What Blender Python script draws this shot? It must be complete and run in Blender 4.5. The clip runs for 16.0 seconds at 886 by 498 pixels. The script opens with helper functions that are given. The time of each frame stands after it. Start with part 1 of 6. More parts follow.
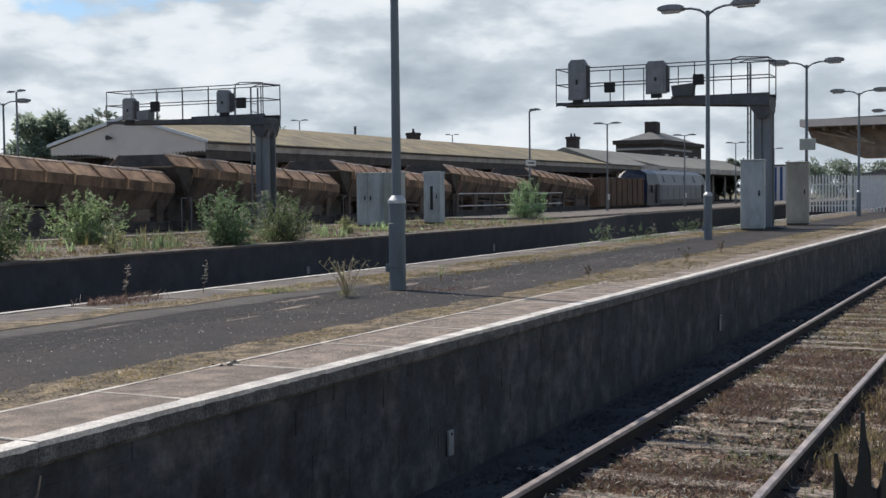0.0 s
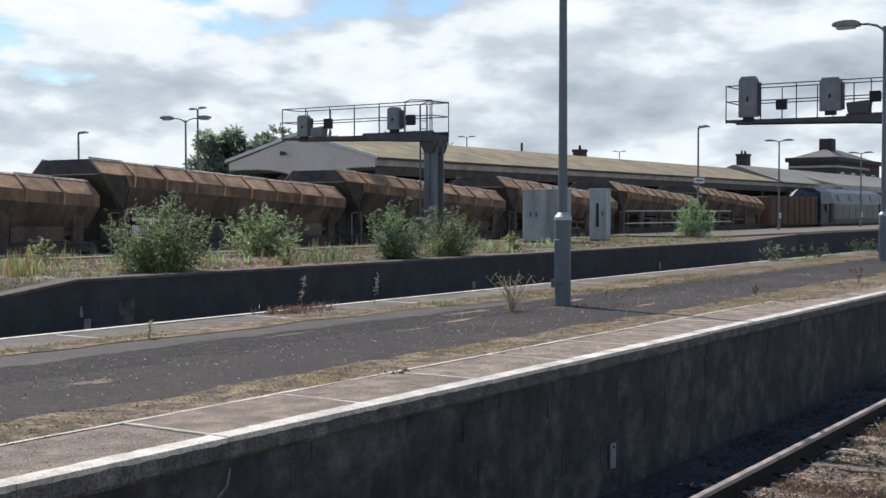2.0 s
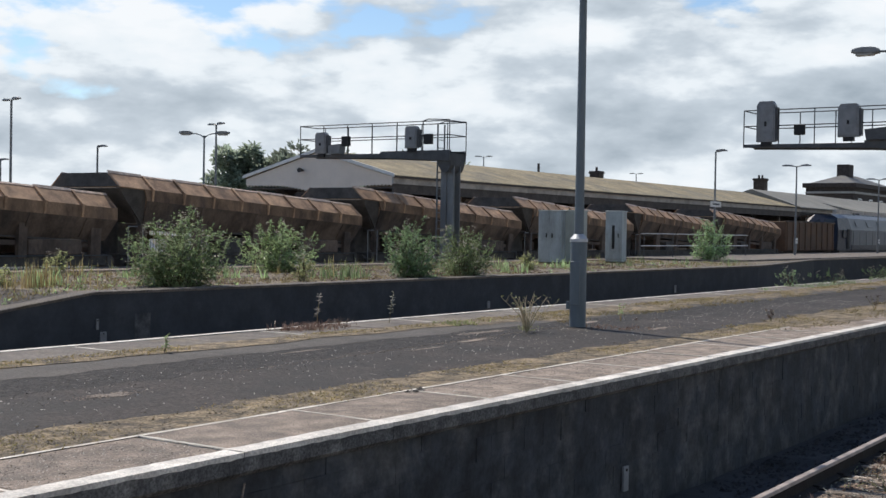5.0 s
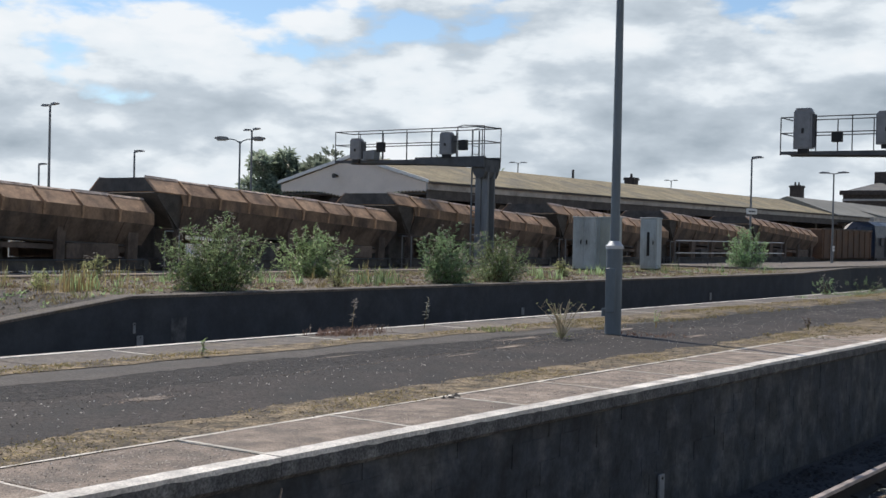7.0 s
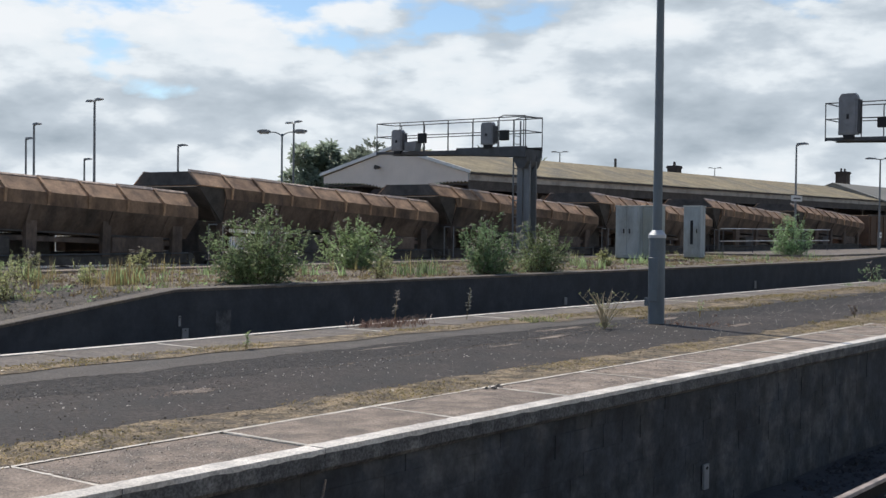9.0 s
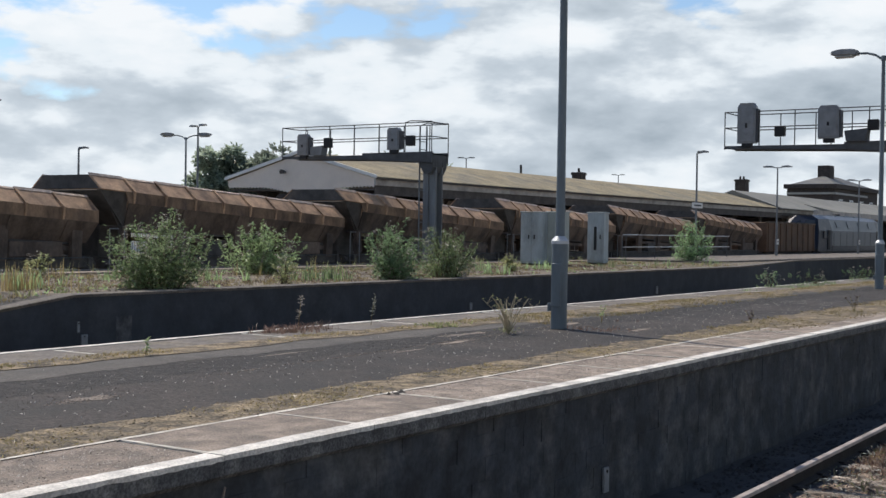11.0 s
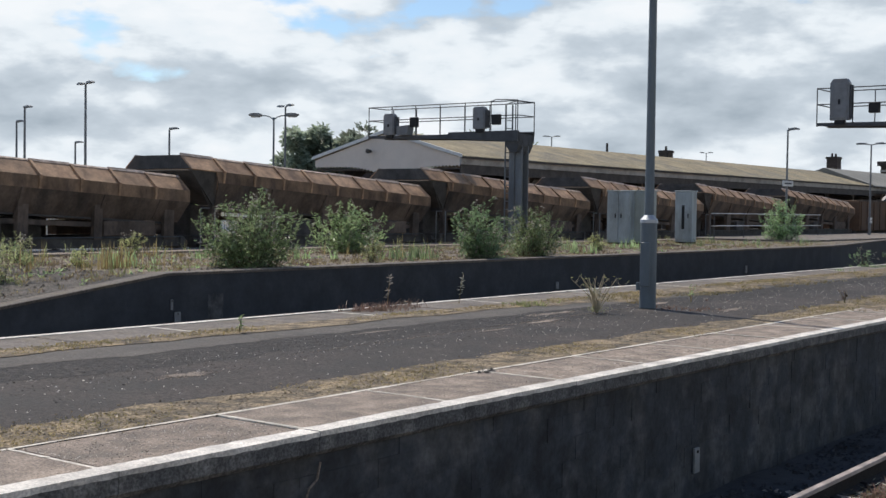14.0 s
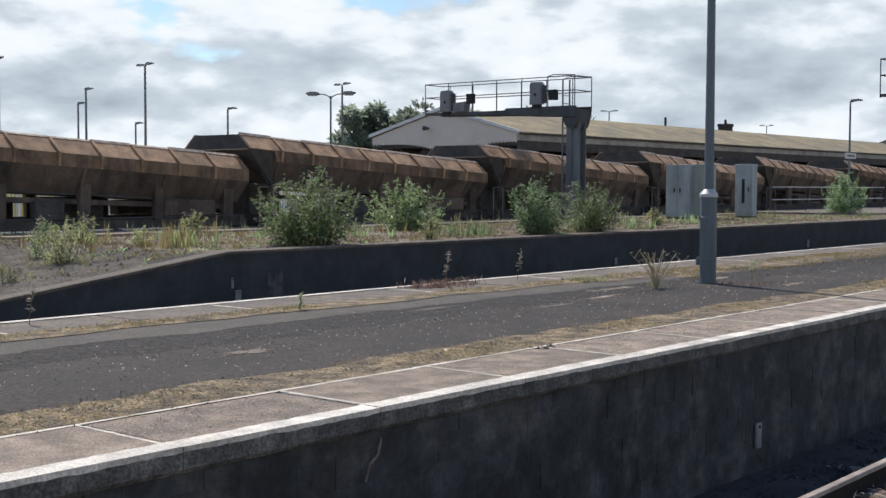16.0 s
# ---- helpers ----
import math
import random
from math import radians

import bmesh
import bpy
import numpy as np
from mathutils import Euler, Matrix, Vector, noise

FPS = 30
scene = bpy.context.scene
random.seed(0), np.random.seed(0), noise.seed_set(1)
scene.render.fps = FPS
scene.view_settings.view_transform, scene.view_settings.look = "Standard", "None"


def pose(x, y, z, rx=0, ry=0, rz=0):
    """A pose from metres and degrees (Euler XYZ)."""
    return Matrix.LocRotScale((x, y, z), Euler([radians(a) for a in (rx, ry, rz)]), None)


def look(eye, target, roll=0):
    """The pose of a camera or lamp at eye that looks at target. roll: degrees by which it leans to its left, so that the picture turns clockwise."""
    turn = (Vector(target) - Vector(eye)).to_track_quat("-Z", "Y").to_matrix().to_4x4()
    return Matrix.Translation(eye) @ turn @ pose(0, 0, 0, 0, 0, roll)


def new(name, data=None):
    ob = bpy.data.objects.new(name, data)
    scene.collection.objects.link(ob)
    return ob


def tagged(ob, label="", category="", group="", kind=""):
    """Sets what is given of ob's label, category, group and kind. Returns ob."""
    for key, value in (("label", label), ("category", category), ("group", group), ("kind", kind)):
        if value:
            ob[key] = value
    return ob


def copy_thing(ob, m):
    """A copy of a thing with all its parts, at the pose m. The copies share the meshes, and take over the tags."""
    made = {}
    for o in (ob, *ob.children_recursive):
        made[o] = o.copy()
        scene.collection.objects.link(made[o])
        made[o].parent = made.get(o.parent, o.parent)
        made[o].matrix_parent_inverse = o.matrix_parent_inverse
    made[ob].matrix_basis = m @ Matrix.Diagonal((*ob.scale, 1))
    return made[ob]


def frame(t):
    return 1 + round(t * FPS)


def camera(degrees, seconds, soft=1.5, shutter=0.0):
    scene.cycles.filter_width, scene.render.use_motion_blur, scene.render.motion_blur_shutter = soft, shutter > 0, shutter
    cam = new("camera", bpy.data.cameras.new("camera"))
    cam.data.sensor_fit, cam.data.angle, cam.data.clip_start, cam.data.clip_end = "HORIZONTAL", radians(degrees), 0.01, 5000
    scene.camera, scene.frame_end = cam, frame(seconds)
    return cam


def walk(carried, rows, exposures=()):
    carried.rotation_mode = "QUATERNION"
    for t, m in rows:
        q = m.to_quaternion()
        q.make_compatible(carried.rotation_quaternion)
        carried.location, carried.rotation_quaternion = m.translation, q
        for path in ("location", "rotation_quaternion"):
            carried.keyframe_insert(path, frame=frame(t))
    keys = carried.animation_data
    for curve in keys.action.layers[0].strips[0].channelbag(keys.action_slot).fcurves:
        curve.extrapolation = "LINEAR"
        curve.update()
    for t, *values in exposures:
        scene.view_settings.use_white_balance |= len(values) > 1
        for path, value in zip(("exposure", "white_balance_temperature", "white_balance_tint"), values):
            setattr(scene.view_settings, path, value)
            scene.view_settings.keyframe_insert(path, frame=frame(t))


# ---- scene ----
cam = camera(39.3, 16.0, soft=1.5)
PATH = [
    (0, (-0.191, 0.299, 2.008), (-8.834, 18.314, 1.137), -0.63),
    (0.5, (-0.284, 0.517, 2.006), (-9.168, 18.426, 1.397), -0.59),
    (1, (-0.049, 0.049, 2.014), (-10.064, 17.350, 1.404), 0.29),
    (1.5, (-0.068, 0.055, 2.014), (-10.727, 16.968, 1.423), 0.20),
    (2, (-0.065, 0.045, 2.014), (-11.019, 16.768, 1.418), -0.06),
    (2.5, (-0.059, 0.045, 2.014), (-11.075, 16.726, 1.400), 0.32),
    (3, (-0.059, 0.032, 2.017), (-11.244, 16.607, 1.597), 0.61),
    (3.5, (-0.054, 0.022, 2.025), (-11.217, 16.616, 1.801), 0.91),
    (4, (-0.046, 0.011, 2.023), (-11.108, 16.671, 1.761), 0.98),
    (6.5, (-0.062, -0.003, 2.020), (-11.564, 16.355, 1.712), 1.04),
    (7, (-0.062, -0.015, 2.023), (-11.671, 16.270, 1.816), 1.23),
    (7.5, (-0.057, -0.015, 2.023), (-11.835, 16.147, 1.740), 1.28),
    (8, (-0.063, -0.014, 2.020), (-12.178, 15.893, 1.577), 0.89),
    (10.5, (-0.023, -0.026, 2.043), (-11.878, 16.081, 1.999), -0.26),
    (11, (-0.025, -0.009, 2.031), (-10.957, 16.737, 1.764), 0.87),
    (11.5, (-0.019, -0.013, 2.033), (-10.627, 16.940, 1.801), 1.61),
    (12, (-0.018, -0.031, 2.034), (-11.168, 16.569, 1.705), 1.24),
    (12.5, (-0.028, -0.052, 2.037), (-12.035, 15.936, 1.571), 0.91),
    (13, (-0.032, -0.067, 2.043), (-12.539, 15.536, 1.671), 0.93),
    (13.5, (-0.041, -0.067, 2.038), (-12.660, 15.444, 1.635), 0.75),
    (14, (-0.037, -0.056, 2.033), (-12.077, 15.902, 1.407), 0.79),
    (14.5, (-0.038, -0.037, 2.029), (-11.113, 16.598, 1.239), 1.75),
    (15, (-0.032, -0.035, 2.031), (-10.900, 16.730, 1.122), 1.66),
    (15.5, (-0.033, -0.047, 2.028), (-11.579, 16.254, 1.050), 1.29),
    (16, (-0.039, -0.060, 2.029), (-12.794, 15.312, 1.022), 0.19),
]
walk(cam, [(t, look(eye, target, roll)) for t, eye, target, roll in PATH],
     exposures=[(0.0, 0.01), (0.4, 0.1), (1.2, 0.18), (3.5, 0.13), (8.0, 0.03), (10.5, 0.03), (11.5, 0.1), (13.5, 0.1), (14.5, 0.03), (15.2, 0.04), (16.0, 0.15)])

# ---- light ----
SUN = Vector((-0.575, 0.215, 0.79)).normalized()      # towards the sun
world = bpy.data.worlds.new("sky")
scene.world = world
world.use_nodes = True
wn, wl = world.node_tree.nodes, world.node_tree.links
wn.clear()


def wnode(kind):
    return wn.new(kind)


w_out = wnode("ShaderNodeOutputWorld")
w_sky = wnode("ShaderNodeTexSky")
w_sky.sky_type, w_sky.sun_disc = "NISHITA", False
w_sky.sun_elevation = math.asin(SUN.z)
w_sky.sun_rotation = math.atan2(SUN.x, SUN.y)
w_bg = wnode("ShaderNodeBackground")
w_sky.dust_density, w_sky.ozone_density = 0.2, 3.5
w_bg.inputs["Strength"].default_value = 0.115
wl.new(w_sky.outputs[0], w_bg.inputs["Color"])
w_tc = wnode("ShaderNodeTexCoord")
w_sep = wnode("ShaderNodeSeparateXYZ")
wl.new(w_tc.outputs["Generated"], w_sep.inputs[0])
w_map = wnode("ShaderNodeMapping")
w_map.inputs["Scale"].default_value = (1.0, 1.0, 2.5)
w_map.inputs["Location"].default_value = (0.31, 0.12, 0.05)
wl.new(w_tc.outputs["Generated"], w_map.inputs["Vector"])


CLOUDS = (0.0, 0.0, 0.0)


def cloud_noise(scale, detail, rough, distort, offset):
    m = wnode("ShaderNodeMapping")
    m.inputs["Location"].default_value = offset
    wl.new(w_map.outputs[0], m.inputs["Vector"])
    n = wnode("ShaderNodeTexNoise")
    n.inputs["Scale"].default_value, n.inputs["Detail"].default_value = scale, detail
    n.inputs["Roughness"].default_value, n.inputs["Distortion"].default_value = rough, distort
    wl.new(m.outputs[0], n.inputs["Vector"])
    return n.outputs["Fac"]


def wmath(op, a, b, clamp=False):
    n = wnode("ShaderNodeMath")
    n.operation, n.use_clamp = op, clamp
    for slot, v in ((0, a), (1, b)):
        if isinstance(v, (int, float)):
            n.inputs[slot].default_value = v
        else:
            wl.new(v, n.inputs[slot])
    return n.outputs[0]


def wramp(fac, stops):
    n = wnode("ShaderNodeValToRGB")
    while len(n.color_ramp.elements) < len(stops):
        n.color_ramp.elements.new(0.5)
    for e, (p, c) in zip(n.color_ramp.elements, stops):
        e.position, e.color = p, (*c, 1) if len(c) == 3 else c
    wl.new(fac, n.inputs[0])
    return n.outputs[0]


# flat-based cumulus: closed near the horizon, opening higher up
big = cloud_noise(5.4, 8, 0.50, 0.05, CLOUDS)
above = cloud_noise(5.4, 8, 0.50, 0.05, (CLOUDS[0] - 0.012, CLOUDS[1], CLOUDS[2] + 0.05))
rise = wmath("SUBTRACT", w_sep.outputs["Z"], 0.110)
cover = wmath("SUBTRACT", big, wmath("MINIMUM", wmath("MULTIPLY", rise, 1.7), wmath("MULTIPLY", rise, 4.5)))
# thicker towards the east of the view
cover = wmath("ADD", cover, wmath("MULTIPLY", wmath("ADD", w_sep.outputs["X"], 0.60), 0.32))
mask = wramp(cover, [(0.352, (0, 0, 0)), (0.398, (1, 1, 1))])
# tops lit, bases grey
lit = wmath("ADD", wmath("MULTIPLY", wmath("SUBTRACT", big, above), 1.75), 0.5)
wisp = cloud_noise(11.0, 8, 0.58, 0.1, (0.7, 0.4, 0.2))
lit = wmath("SUBTRACT", lit, wmath("MULTIPLY", wmath("ADD", w_sep.outputs["X"], 0.60), 0.15))
lit = wmath("ADD", lit, wmath("MULTIPLY", wmath("SUBTRACT", wisp, 0.5), 0.36))
shade = wramp(lit, [(0.16, (0.345, 0.41, 0.475)), (0.42, (0.55, 0.62, 0.69)), (0.55, (0.785, 0.845, 0.895)), (0.69, (0.865, 0.90, 0.935))])
w_cloud = wnode("ShaderNodeBackground")
w_cloud.inputs["Strength"].default_value = 1.0
wl.new(shade, w_cloud.inputs["Color"])
w_mix = wnode("ShaderNodeMixShader")
wl.new(mask, w_mix.inputs[0])
wl.new(w_bg.outputs[0], w_mix.inputs[1])
wl.new(w_cloud.outputs[0], w_mix.inputs[2])
wl.new(w_mix.outputs[0], w_out.inputs["Surface"])

sun = new("sun", bpy.data.lights.new("sun", "SUN"))
sun.data.energy, sun.data.angle, sun.data.color = 3.85, radians(0.53), (1.0, 0.915, 0.805)
sun.matrix_world = look(SUN * 100, (0, 0, 0))

# ---- materials ----


def material(name, base, rough=0.8, metal=0.0, spread=0.25, scale=6.0, fine=60.0, bump=0.25, tint=None, tint_amount=0.5,
             tint_scale=1.2, streak=(1, 1, 1), island=0.0, dist=0.01, spec=0.4):
    """A surface with stains at one scale and grain at another; tint: the colour of its stains."""
    m = bpy.data.materials.new(name)
    m.use_nodes = True
    n, l = m.node_tree.nodes, m.node_tree.links
    p = n["Principled BSDF"]
    p.inputs["Roughness"].default_value, p.inputs["Metallic"].default_value = rough, metal
    p.inputs["Specular IOR Level"].default_value = spec
    mp = n.new("ShaderNodeMapping")
    geo = n.new("ShaderNodeNewGeometry")
    l.new(geo.outputs["Position"], mp.inputs["Vector"])
    mp.inputs["Scale"].default_value = streak

    def tex(s, d, r=0.6):
        t = n.new("ShaderNodeTexNoise")
        t.inputs["Scale"].default_value, t.inputs["Detail"].default_value, t.inputs["Roughness"].default_value = s, d, r
        l.new(mp.outputs[0], t.inputs["Vector"])
        return t.outputs["Fac"]

    def mix(kind, fac, a, b):
        x = n.new("ShaderNodeMix")
        x.data_type, x.blend_type = "RGBA", kind
        for slot, v in ((0, fac), (6, a), (7, b)):
            if isinstance(v, (int, float)):
                x.inputs[slot].default_value = v
            elif isinstance(v, tuple):
                x.inputs[slot].default_value = (*v, 1)
            else:
                l.new(v, x.inputs[slot])
        return x.outputs[2]

    def ramp(fac, lo, hi, a=0.0, b=1.0):
        r = n.new("ShaderNodeMapRange")
        for k, v in zip(("From Min", "From Max", "To Min", "To Max"), (lo, hi, a, b)):
            r.inputs[k].default_value = v
        l.new(fac, r.inputs["Value"])
        return r.outputs[0]

    coarse, grain = tex(scale, 5), tex(fine, 3)
    value = ramp(coarse, 0.36, 0.64, 1 - spread, 1 + spread)
    g = spread * (0.8 if bump >= 0.5 else 0.25)
    value2 = ramp(grain, 0.40, 0.60, 1 - g, 1 + g)
    col = base
    if tint:
        col = mix("MIX", ramp(tex(tint_scale, 6, 0.65), 0.48, 0.62, 0.0, tint_amount), base, tint)
    col = mix("MULTIPLY", 1.0, col, value)
    col = mix("MULTIPLY", 1.0, col, value2)
    if island:
        ob = n.new("ShaderNodeObjectInfo")
        col = mix("MULTIPLY", 1.0, col, ramp(ob.outputs["Random"], 0, 1, 1 - island, 1 + island))
        col = mix("MULTIPLY", 1.0, col, ramp(geo.outputs["Random Per Island"], 0, 1, 1 - island, 1 + island))
    l.new(col, p.inputs["Base Color"])
    if bump:
        b = n.new("ShaderNodeBump")
        b.inputs["Strength"].default_value, b.inputs["Distance"].default_value = bump, dist
        l.new(grain, b.inputs["Height"])
        l.new(b.outputs[0], p.inputs["Normal"])
    rr = ramp(coarse, 0.3, 0.7, max(rough - 0.12, 0.05), min(rough + 0.12, 1))
    l.new(rr, p.inputs["Roughness"])
    return m


M = {}
M["asphalt"] = material("worn_asphalt", (0.0425, 0.0360, 0.0325), 0.9, spread=0.55, scale=1.3, fine=45, bump=1.0, tint=(0.060, 0.050, 0.0435), tint_scale=0.8)
M["asphalt_pale"] = material("pale_asphalt", (0.100, 0.090, 0.080), 0.9, spread=0.3, scale=2, fine=50, bump=0.8, tint=(0.072, 0.065, 0.058), tint_scale=1.6)
M["asphalt_rough"] = material("fretted_asphalt", (0.036, 0.032, 0.030), 0.95, spread=0.7, scale=14, fine=42, bump=1.0, tint=(0.054, 0.048, 0.043), tint_scale=4, tint_amount=0.5, dist=0.02)
M["moss"] = material("dry_moss_grit", (0.200, 0.155, 0.098), 0.95, spread=0.6, scale=7, fine=45, bump=1.0, tint=(0.098, 0.080, 0.060), tint_amount=0.9, tint_scale=4.5)
M["slab"] = material("coping_concrete", (0.275, 0.222, 0.179), 0.85, spread=0.36, scale=5.5, fine=85, bump=0.9, tint=(0.165, 0.134, 0.110), tint_scale=2.2, island=0.1)
M["slab_back"] = material("mossy_back_slab", (0.155, 0.135, 0.118), 0.9, spread=0.3, scale=2.5, fine=30, bump=0.5, tint=(0.17, 0.14, 0.09), tint_scale=2, island=0.1)
M["joint"] = material("pale_mortar", (0.68, 0.63, 0.55), 0.9, spread=0.2, scale=9, fine=60, tint=(0.42, 0.36, 0.30), tint_amount=0.5, tint_scale=3)
M["white_edge"] = material("worn_white_paint", (0.70, 0.655, 0.59), 0.7, spread=0.22, scale=6, fine=70, bump=0.5, tint=(0.42, 0.38, 0.335), tint_amount=0.65, tint_scale=3.2, island=0.06)
M["nosing"] = material("scuffed_nosing", (0.100, 0.100, 0.099), 0.9, spread=0.4, scale=9, fine=60, bump=0.8, tint=(0.185, 0.18, 0.17), tint_amount=0.8, tint_scale=5)
M["stone"] = material("sooty_stone", (0.041, 0.045, 0.051), 0.9, spread=0.45, scale=4.5, fine=22, bump=0.4, tint=(0.098, 0.098, 0.097), tint_amount=0.75, tint_scale=2.1, island=0.06, dist=0.015)
M["stone_plain"] = material("sooty_brick_wall", (0.050, 0.055, 0.063), 0.9, spread=0.22, scale=2, fine=12, bump=0.3, tint=(0.064, 0.067, 0.071), tint_scale=1.0)
M["stone_dark"] = material("sooty_joint", (0.022, 0.022, 0.022), 0.95, spread=0.3, scale=4, fine=40)
M["ballast"] = material("old_ballast", (0.24, 0.185, 0.14), 0.95, spread=0.75, scale=9, fine=30, bump=1.0, tint=(0.115, 0.068, 0.047), tint_amount=0.9, tint_scale=2.4, dist=0.03, island=0.35)
# Ballast darkened where the shadow of the platform wall falls.
M["ballast_shade"] = material("shade_dark_ballast", (0.043, 0.042, 0.044), 0.95, spread=0.3, scale=4, fine=24, bump=0.3, dist=0.015)
M["sleeper"] = material("weathered_sleeper", (0.36, 0.305, 0.25), 0.95, spread=0.6, scale=7, fine=34, bump=1.0, tint=(0.10, 0.068, 0.05), tint_amount=0.95, tint_scale=2.0, streak=(1, 5, 5), island=0.32)
M["rail_head"] = material("rail_head_steel", (0.42, 0.36, 0.33), 0.5, 0.15, spread=0.25, scale=5, fine=40, bump=0.2, tint=(0.33, 0.265, 0.23), tint_amount=0.6)
# Rust darkened nearly to black for the shadow under the rail heads.
M["rust"] = material("rusty_shaded_steel", (0.013, 0.010, 0.009), 0.85, 0.1, spread=0.35, scale=5, fine=40, bump=0.4, tint=(0.024, 0.017, 0.014))
M["ground"] = material("dry_ground", (0.20, 0.165, 0.10), 0.95, spread=0.35, scale=0.7, fine=12, bump=0.9, tint=(0.11, 0.12, 0.055), tint_amount=0.7, tint_scale=0.25, dist=0.05)
M["weedy"] = material("weedy_platform_soil", (0.200, 0.165, 0.122), 0.95, spread=0.45, scale=2, fine=22, bump=1.0, tint=(0.115, 0.098, 0.078), tint_amount=0.9, tint_scale=0.9, dist=0.04)
M["ramp_soil"] = material("dark_ramp_gravel", (0.105, 0.092, 0.078), 0.95, spread=0.5, scale=3, fine=22, bump=1.0, tint=(0.060, 0.054, 0.049), tint_amount=0.9, tint_scale=1.1, dist=0.04)
# One trough paint in sunlit, half-shaded and shaded tones: panel, waist, lower side.
M["wagon_lit"] = material("rusty_lit_ochre_paint", (0.43, 0.275, 0.170), 0.75, spread=0.34, scale=2.2, fine=22, bump=0.35, tint=(0.26, 0.160, 0.102), tint_amount=0.85, tint_scale=1.6, island=0.16)
# Rim colour, paler than the panels.
M["wagon_rim"] = material("pale_rim_paint", (0.56, 0.44, 0.355), 0.7, spread=0.3, scale=5, fine=30, bump=0.3, tint=(0.33, 0.235, 0.175), tint_scale=3)
M["wagon"] = material("dirty_shaded_brown_paint", (0.140, 0.104, 0.082), 0.85, spread=0.42, scale=1.6, fine=14, bump=0.35, tint=(0.082, 0.068, 0.061), tint_amount=0.9, tint_scale=0.9, streak=(1, 1, 0.6))
M["wagon_waist"] = material("half_shaded_rust_paint", (0.245, 0.160, 0.103), 0.85, spread=0.4, scale=2.0, fine=18, bump=0.35, tint=(0.135, 0.095, 0.072), tint_amount=0.85, tint_scale=1.1, streak=(1, 1, 0.6), island=0.12)
# Grime of the running gear, also used for the shade under the hoods.
M["under"] = material("brake_dust_shade_black", (0.090, 0.082, 0.076), 0.9, spread=0.3, scale=3, fine=25)
M["gantry"] = material("dark_gantry_paint", (0.082, 0.086, 0.092), 0.7, spread=0.25, scale=3, fine=40, bump=0.2)
M["gantry_post"] = material("grey_post_paint", (0.20, 0.215, 0.225), 0.65, spread=0.2, scale=1.6, fine=30, bump=0.2, tint=(0.13, 0.135, 0.14), tint_scale=1.2, streak=(1, 1, 0.25))
M["signal"] = material("signal_case_grey", (0.22, 0.225, 0.235), 0.5, 0.2, spread=0.15, scale=4, fine=40, bump=0.1)
M["black"] = material("matt_black", (0.02, 0.02, 0.021), 0.7, spread=0.2)
M["lamp_post"] = material("blue_grey_paint", (0.150, 0.180, 0.200), 0.55, spread=0.12, scale=3, fine=40, bump=0.1, tint=(0.11, 0.13, 0.145), tint_scale=2, streak=(1, 1, 0.3))
M["lamp_far"] = material("galvanised_grey", (0.19, 0.20, 0.21), 0.5, 0.3, spread=0.12)
M["lantern"] = material("lantern_grey", (0.24, 0.245, 0.25), 0.5, spread=0.15, scale=8)
M["lens"] = material("lantern_bowl", (0.42, 0.42, 0.40), 0.25, spread=0.1, bump=0)
M["zinc"] = material("pale_cap", (0.5, 0.51, 0.52), 0.45, 0.3, spread=0.15)
M["cab_blue"] = material("pale_blue_cabinet", (0.40, 0.445, 0.455), 0.6, spread=0.14, scale=2.5, fine=30, bump=0.1, tint=(0.22, 0.23, 0.21), tint_scale=2, streak=(1, 1, 0.35))
M["cab_pale"] = material("pale_green_cabinet", (0.39, 0.42, 0.39), 0.6, spread=0.14, scale=2.5, fine=30, bump=0.1, tint=(0.28, 0.27, 0.22), streak=(1, 1, 0.35))
M["cab_tan"] = material("tan_cabinet", (0.43, 0.405, 0.345), 0.6, spread=0.14, scale=2.5, fine=30, bump=0.1, tint=(0.23, 0.22, 0.18), streak=(1, 1, 0.35))
M["roof"] = material("lichen_roof", (0.285, 0.238, 0.150), 0.9, spread=0.26, scale=0.8, fine=9, bump=0.5, tint=(0.205, 0.185, 0.140), tint_amount=0.85, tint_scale=0.35, dist=0.05)
M["roof_grey"] = material("pale_grey_roof", (0.235, 0.23, 0.205), 0.85, spread=0.2, scale=0.6, fine=8, bump=0.4, tint=(0.165, 0.16, 0.135), tint_scale=0.3)
M["boards"] = material("cream_boarding", (0.74, 0.655, 0.575), 0.75, spread=0.05, scale=0.8, fine=14, bump=0.1, tint=(0.67, 0.595, 0.525), tint_scale=0.5)
M["fascia"] = material("fascia_paint", (0.42, 0.40, 0.365), 0.7, spread=0.2, scale=1.5, fine=14, tint=(0.20, 0.19, 0.17), tint_scale=1)
M["dark_wood"] = material("dark_canopy_timber", (0.085, 0.078, 0.072), 0.85, spread=0.3, scale=1.5, fine=12)
M["brown_wood"] = material("brown_canopy_boards", (0.25, 0.20, 0.165), 0.8, spread=0.25, scale=2, fine=14)
M["brick"] = material("dark_brick", (0.062, 0.051, 0.047), 0.9, spread=0.3, scale=3, fine=20, tint=(0.05, 0.045, 0.043))
M["slate"] = material("slate", (0.145, 0.145, 0.14), 0.7, spread=0.2, scale=1, fine=10, tint=(0.185, 0.17, 0.14), tint_scale=0.5)
M["white"] = material("white_paint", (0.74, 0.74, 0.72), 0.6, spread=0.08, scale=3)
M["pale_wall"] = material("pale_plaster", (0.40, 0.39, 0.37), 0.85, spread=0.15, scale=1)
M["blue_panel"] = material("blue_panel", (0.04, 0.09, 0.24), 0.5, spread=0.1)
M["loco_blue"] = material("loco_dark_blue", (0.016, 0.022, 0.040), 0.4, spread=0.12, bump=0.05)
